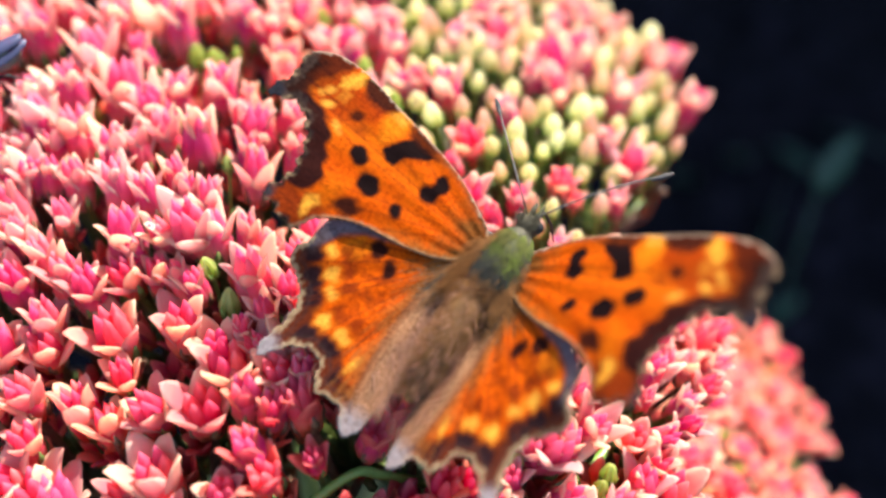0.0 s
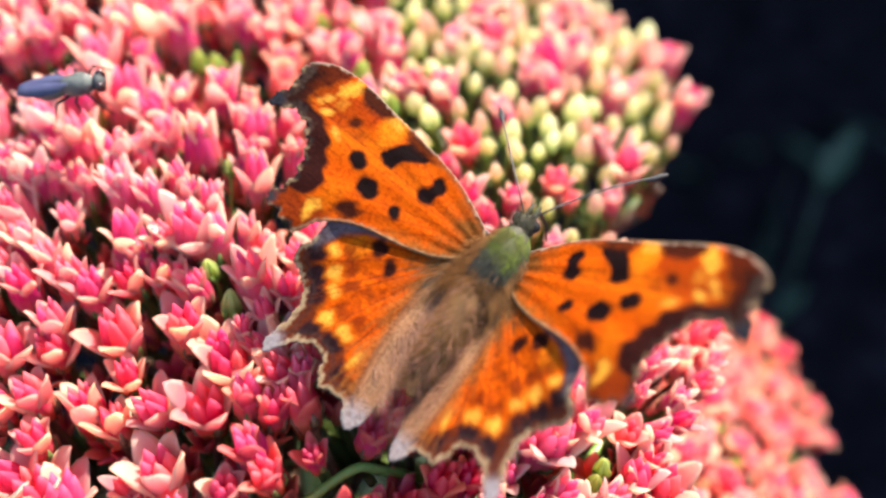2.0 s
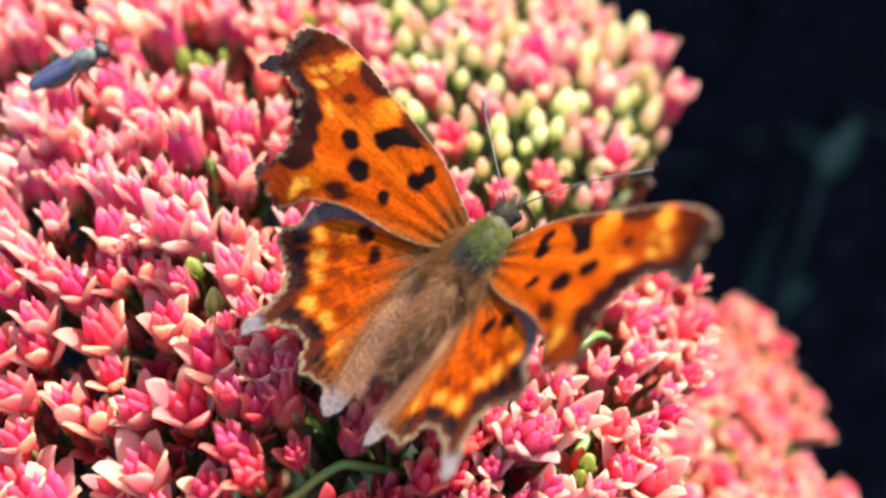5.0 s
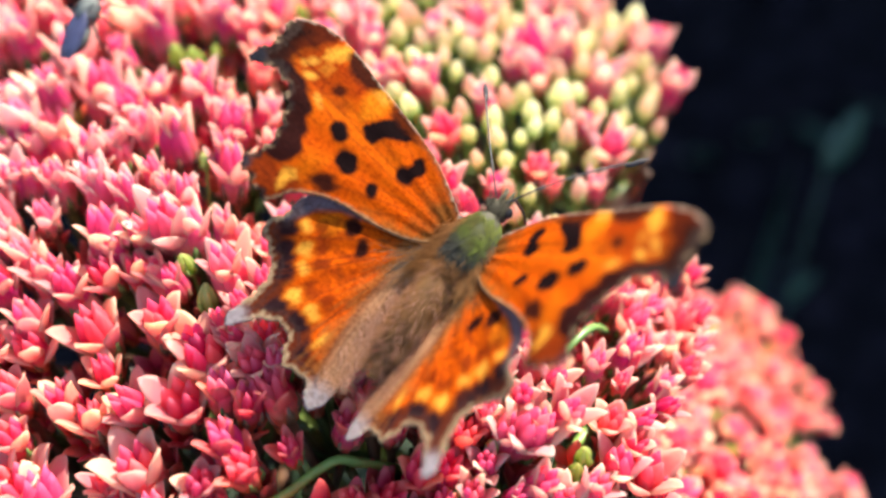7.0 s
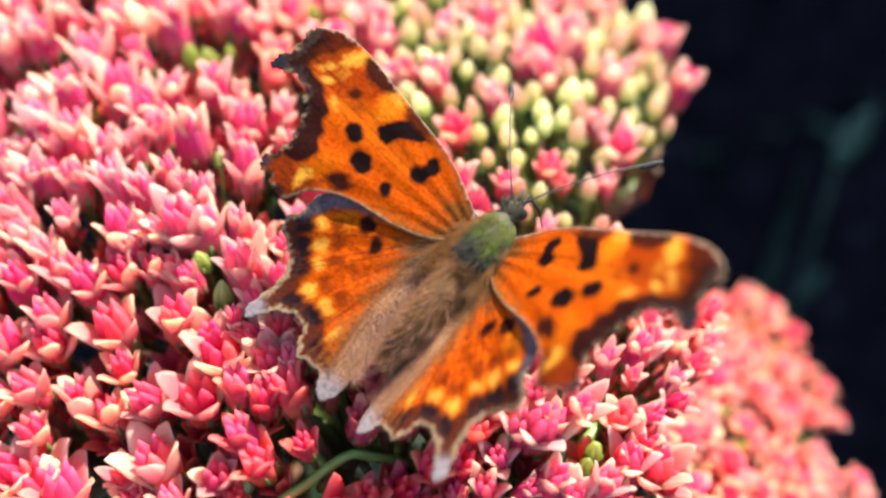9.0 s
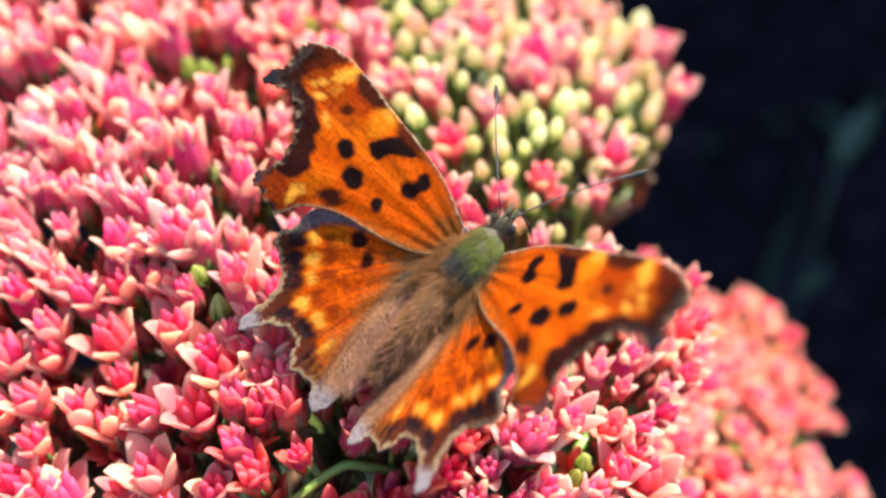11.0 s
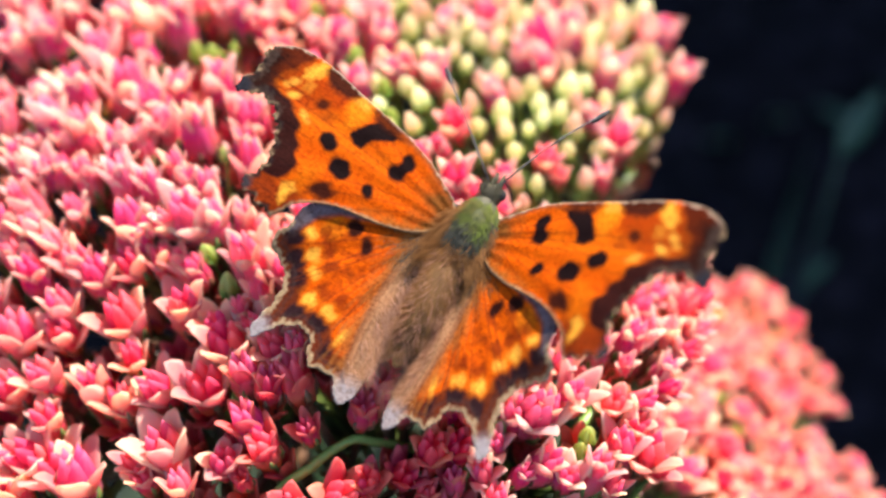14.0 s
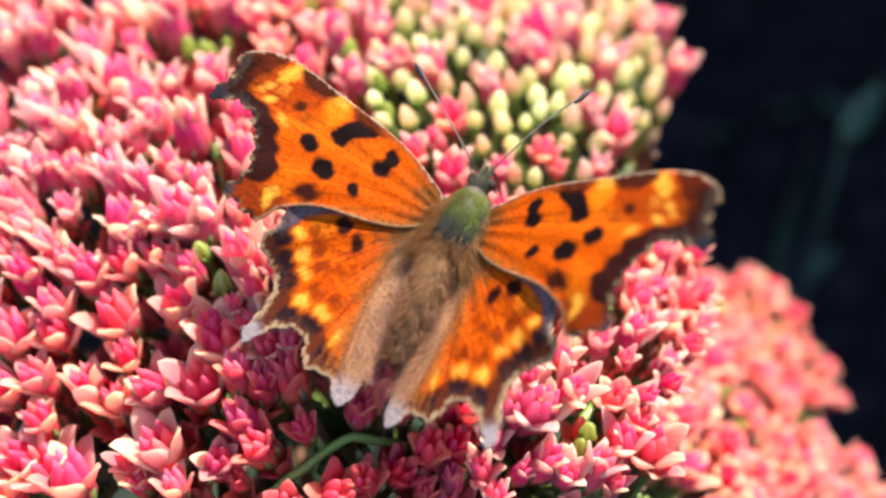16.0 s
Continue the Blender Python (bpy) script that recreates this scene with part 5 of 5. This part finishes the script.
# ---------------------------------------------------------------- movement
# wing lift of the left and right side, then the sweep of the two forewings, degrees
WING_ANGLES = [
    (0, 26.4, 30.8, 0.3, -2.2),
    (0.5, 24.5, 27.1, -0.2, -1.0),
    (1, 29.2, 31.2, -0.1, -1.0),
    (1.5, 39.7, 28.9, 0.1, -0.9),
    (2, 22.9, 29.4, -0.8, 0.2),
    (2.5, 24.7, 28.9, -1.1, 0.6),
    (2.8, 50.5, 44.9, -0.5, 2.3),
    (3, 57.3, 48.2, -0.2, 3.1),
    (3.5, 45.8, 38.9, 0.0, -1.1),
    (4, 40.7, 35.9, 0.1, -1.2),
    (6.5, 42.3, 37.7, 0.3, -0.9),
    (7, 38.7, 36.8, 0.1, -1.2),
    (7.5, 42.4, 38.7, 0.2, -0.9),
    (8, 41.8, 39.4, 0.3, -0.8),
    (8.5, 29.2, 32.5, 0.2, -0.5),
    (11, 31.1, 35.3, 0.2, 0.6),
    (11.5, 31.8, 36.0, -0.1, 0.8),
    (12, 19.3, 30.4, -0.4, 0.7),
    (12.5, 16.6, 26.5, 0.1, 0.9),
    (13, 24.7, 30.4, 0.4, 0.6),
    (13.5, 26.3, 29.5, 0.3, 0.8),
    (14, 26.7, 29.1, 0.1, 0.5),
    (14.5, 29.7, 30.4, 0.1, 0.3),
    (15, 29.2, 29.8, -0.5, 0.1),
    (15.5, 32.9, 32.1, -0.8, 0.1),
    (16, 26.3, 29.6, -1.5, 0.9),
]
BODY_ROWS = [
    (0, pose(0.00358, 0.05358, 0.40770, 27.42, 5.20, -36.59)),
    (0.5, pose(0.00340, 0.05327, 0.40779, 29.94, 5.54, -36.11)),
    (1, pose(0.00346, 0.05363, 0.40754, 28.81, 4.03, -36.39)),
    (1.5, pose(0.00335, 0.05405, 0.40743, 27.99, -0.88, -38.13)),
    (2, pose(0.00400, 0.05411, 0.40748, 25.66, 6.58, -35.28)),
    (2.5, pose(0.00431, 0.05516, 0.40699, 22.23, 4.46, -35.90)),
    (3, pose(0.00448, 0.05567, 0.40697, 21.21, 0.06, -37.67)),
    (3.5, pose(0.00398, 0.05520, 0.40741, 24.82, 1.55, -35.05)),
    (4, pose(0.00396, 0.05494, 0.40758, 25.76, 2.71, -36.07)),
    (6.5, pose(0.00372, 0.05474, 0.40738, 23.26, 4.91, -39.44)),
    (7, pose(0.00361, 0.05465, 0.40740, 23.86, 5.69, -39.38)),
    (7.5, pose(0.00364, 0.05462, 0.40741, 23.76, 4.79, -40.67)),
    (8, pose(0.00367, 0.05476, 0.40729, 22.94, 5.17, -41.33)),
    (8.5, pose(0.00376, 0.05455, 0.40735, 24.79, 7.42, -41.31)),
    (11, pose(0.00356, 0.05483, 0.40718, 26.92, 8.55, -42.05)),
    (11.5, pose(0.00313, 0.05572, 0.40675, 21.77, 4.85, -36.02)),
    (12, pose(0.00324, 0.05522, 0.40706, 25.23, 8.60, -34.45)),
    (12.5, pose(0.00312, 0.05509, 0.40728, 24.67, 8.94, -32.78)),
    (13, pose(0.00321, 0.05527, 0.40709, 25.17, 7.71, -32.89)),
    (13.5, pose(0.00314, 0.05507, 0.40730, 26.46, 7.32, -31.57)),
    (14, pose(0.00310, 0.05523, 0.40728, 25.98, 7.61, -29.48)),
    (14.5, pose(0.00304, 0.05531, 0.40724, 26.55, 6.43, -29.25)),
    (15, pose(0.00293, 0.05534, 0.40719, 26.02, 6.19, -28.87)),
    (15.5, pose(0.00285, 0.05534, 0.40726, 25.32, 5.61, -28.96)),
    (16, pose(0.00274, 0.05515, 0.40768, 23.74, 5.45, -26.13)),
]
FLY_ROWS = [
    (0, pose(-0.0465, 0.0763, 0.4152, 34, 0, 0) @ pose(0, 0, 0, 0, 0, 135)),
    (0.5, pose(-0.0444, 0.0755, 0.4149, 34, 0, 0) @ pose(0, 0, 0, 0, 0, 162)),
    (1, pose(-0.0443, 0.0757, 0.4150, 34, 0, 0) @ pose(0, 0, 0, 0, 0, 200)),
    (1.5, pose(-0.0401, 0.0745, 0.4150, 34, 0, 0) @ pose(0, 0, 0, 0, 0, 267)),
    (2, pose(-0.0383, 0.0749, 0.4151, 34, 0, 0) @ pose(0, 0, 0, 0, 0, 278)),
    (2.5, pose(-0.0373, 0.0762, 0.4155, 34, 0, 0) @ pose(0, 0, 0, 0, 0, 290)),
    (3, pose(-0.0374, 0.0765, 0.4156, 34, 0, 0) @ pose(0, 0, 0, 0, 0, 288)),
    (3.5, pose(-0.0368, 0.0761, 0.4155, 34, 0, 0) @ pose(0, 0, 0, 0, 0, 287)),
    (4, pose(-0.0370, 0.0762, 0.4155, 34, 0, 0) @ pose(0, 0, 0, 0, 0, 290)),
    (6.5, pose(-0.0355, 0.0816, 0.4168, 34, 0, 0) @ pose(0, 0, 0, 0, 0, 331)),
    (7, pose(-0.0356, 0.0837, 0.4174, 34, 0, 0) @ pose(0, 0, 0, 0, 0, 341)),
    (7.5, pose(-0.0359, 0.0877, 0.4185, 34, 0, 0) @ pose(0, 0, 0, 0, 0, 334)),
    (8, pose(-0.0351, 0.0893, 0.4187, 34, 0, 0) @ pose(0, 0, 0, 0, 0, 330)),
    (8.5, pose(-0.0359, 0.0974, 0.4212, 34, 0, 0) @ pose(0, 0, 0, 0, 0, 330)),
    (11, pose(-0.0373, 0.1024, 0.4229, 34, 0, 0) @ pose(0, 0, 0, 0, 0, 330)),
    (16, pose(-0.0365, 0.0992, 0.4218, 34, 0, 0) @ pose(0, 0, 0, 0, 0, 330)),
]


FEELERS = {
    "left": [(0, -4.5, 46.5), (1, -1.6, 44.8), (2.5, -12, 43.6), (4, -10.3, 47), (7, -2.5, 41.5), (8.5, -6, 39.3), (11, 5.3, 40.1), (12.5, 1.3, 41.6), (14.5, 5.1, 48.6), (16, 7.5, 51)],
    "right": [(0, -10.4, -35.7), (1, -5, -37), (4, -12.5, -38), (7, 1.2, -40.6), (8.5, -2.5, -37.4), (11, 3.7, -35.8), (12.5, 10, -38.8), (14.5, -5.4, -24.3), (16, -0.6, -25.7)],
}


def motions():
    walk(butterfly, BODY_ROWS)
    for word, side, col in (("left", -1, 1), ("right", 1, 2)):
        hinge = pose(side * HINGE * MM, 0, 0)
        walk(wings[word, "forewing"], [(r[0], hinge @ pose(0, 0, 0, 0, -side * r[col], 0) @ pose(0, 0, 0, 0, 0, -r[col + 2])) for r in WING_ANGLES])
        walk(wings[word, "hindwing"], [(r[0], hinge @ pose(0, 0, -0.22 * MM, 0, -side * (r[col] - 5), 0) @ pose(0, 0, 0, 0, 0, -side * 11.9)) for r in WING_ANGLES])
        walk(feelers[word], [(t, pose((BODY_X + side * 0.5) * MM, 7.6 * MM, 1.3 * MM, lift, 0, turn)) for t, lift, turn in FEELERS[word]])
    walk(small_fly, FLY_ROWS)


motions()
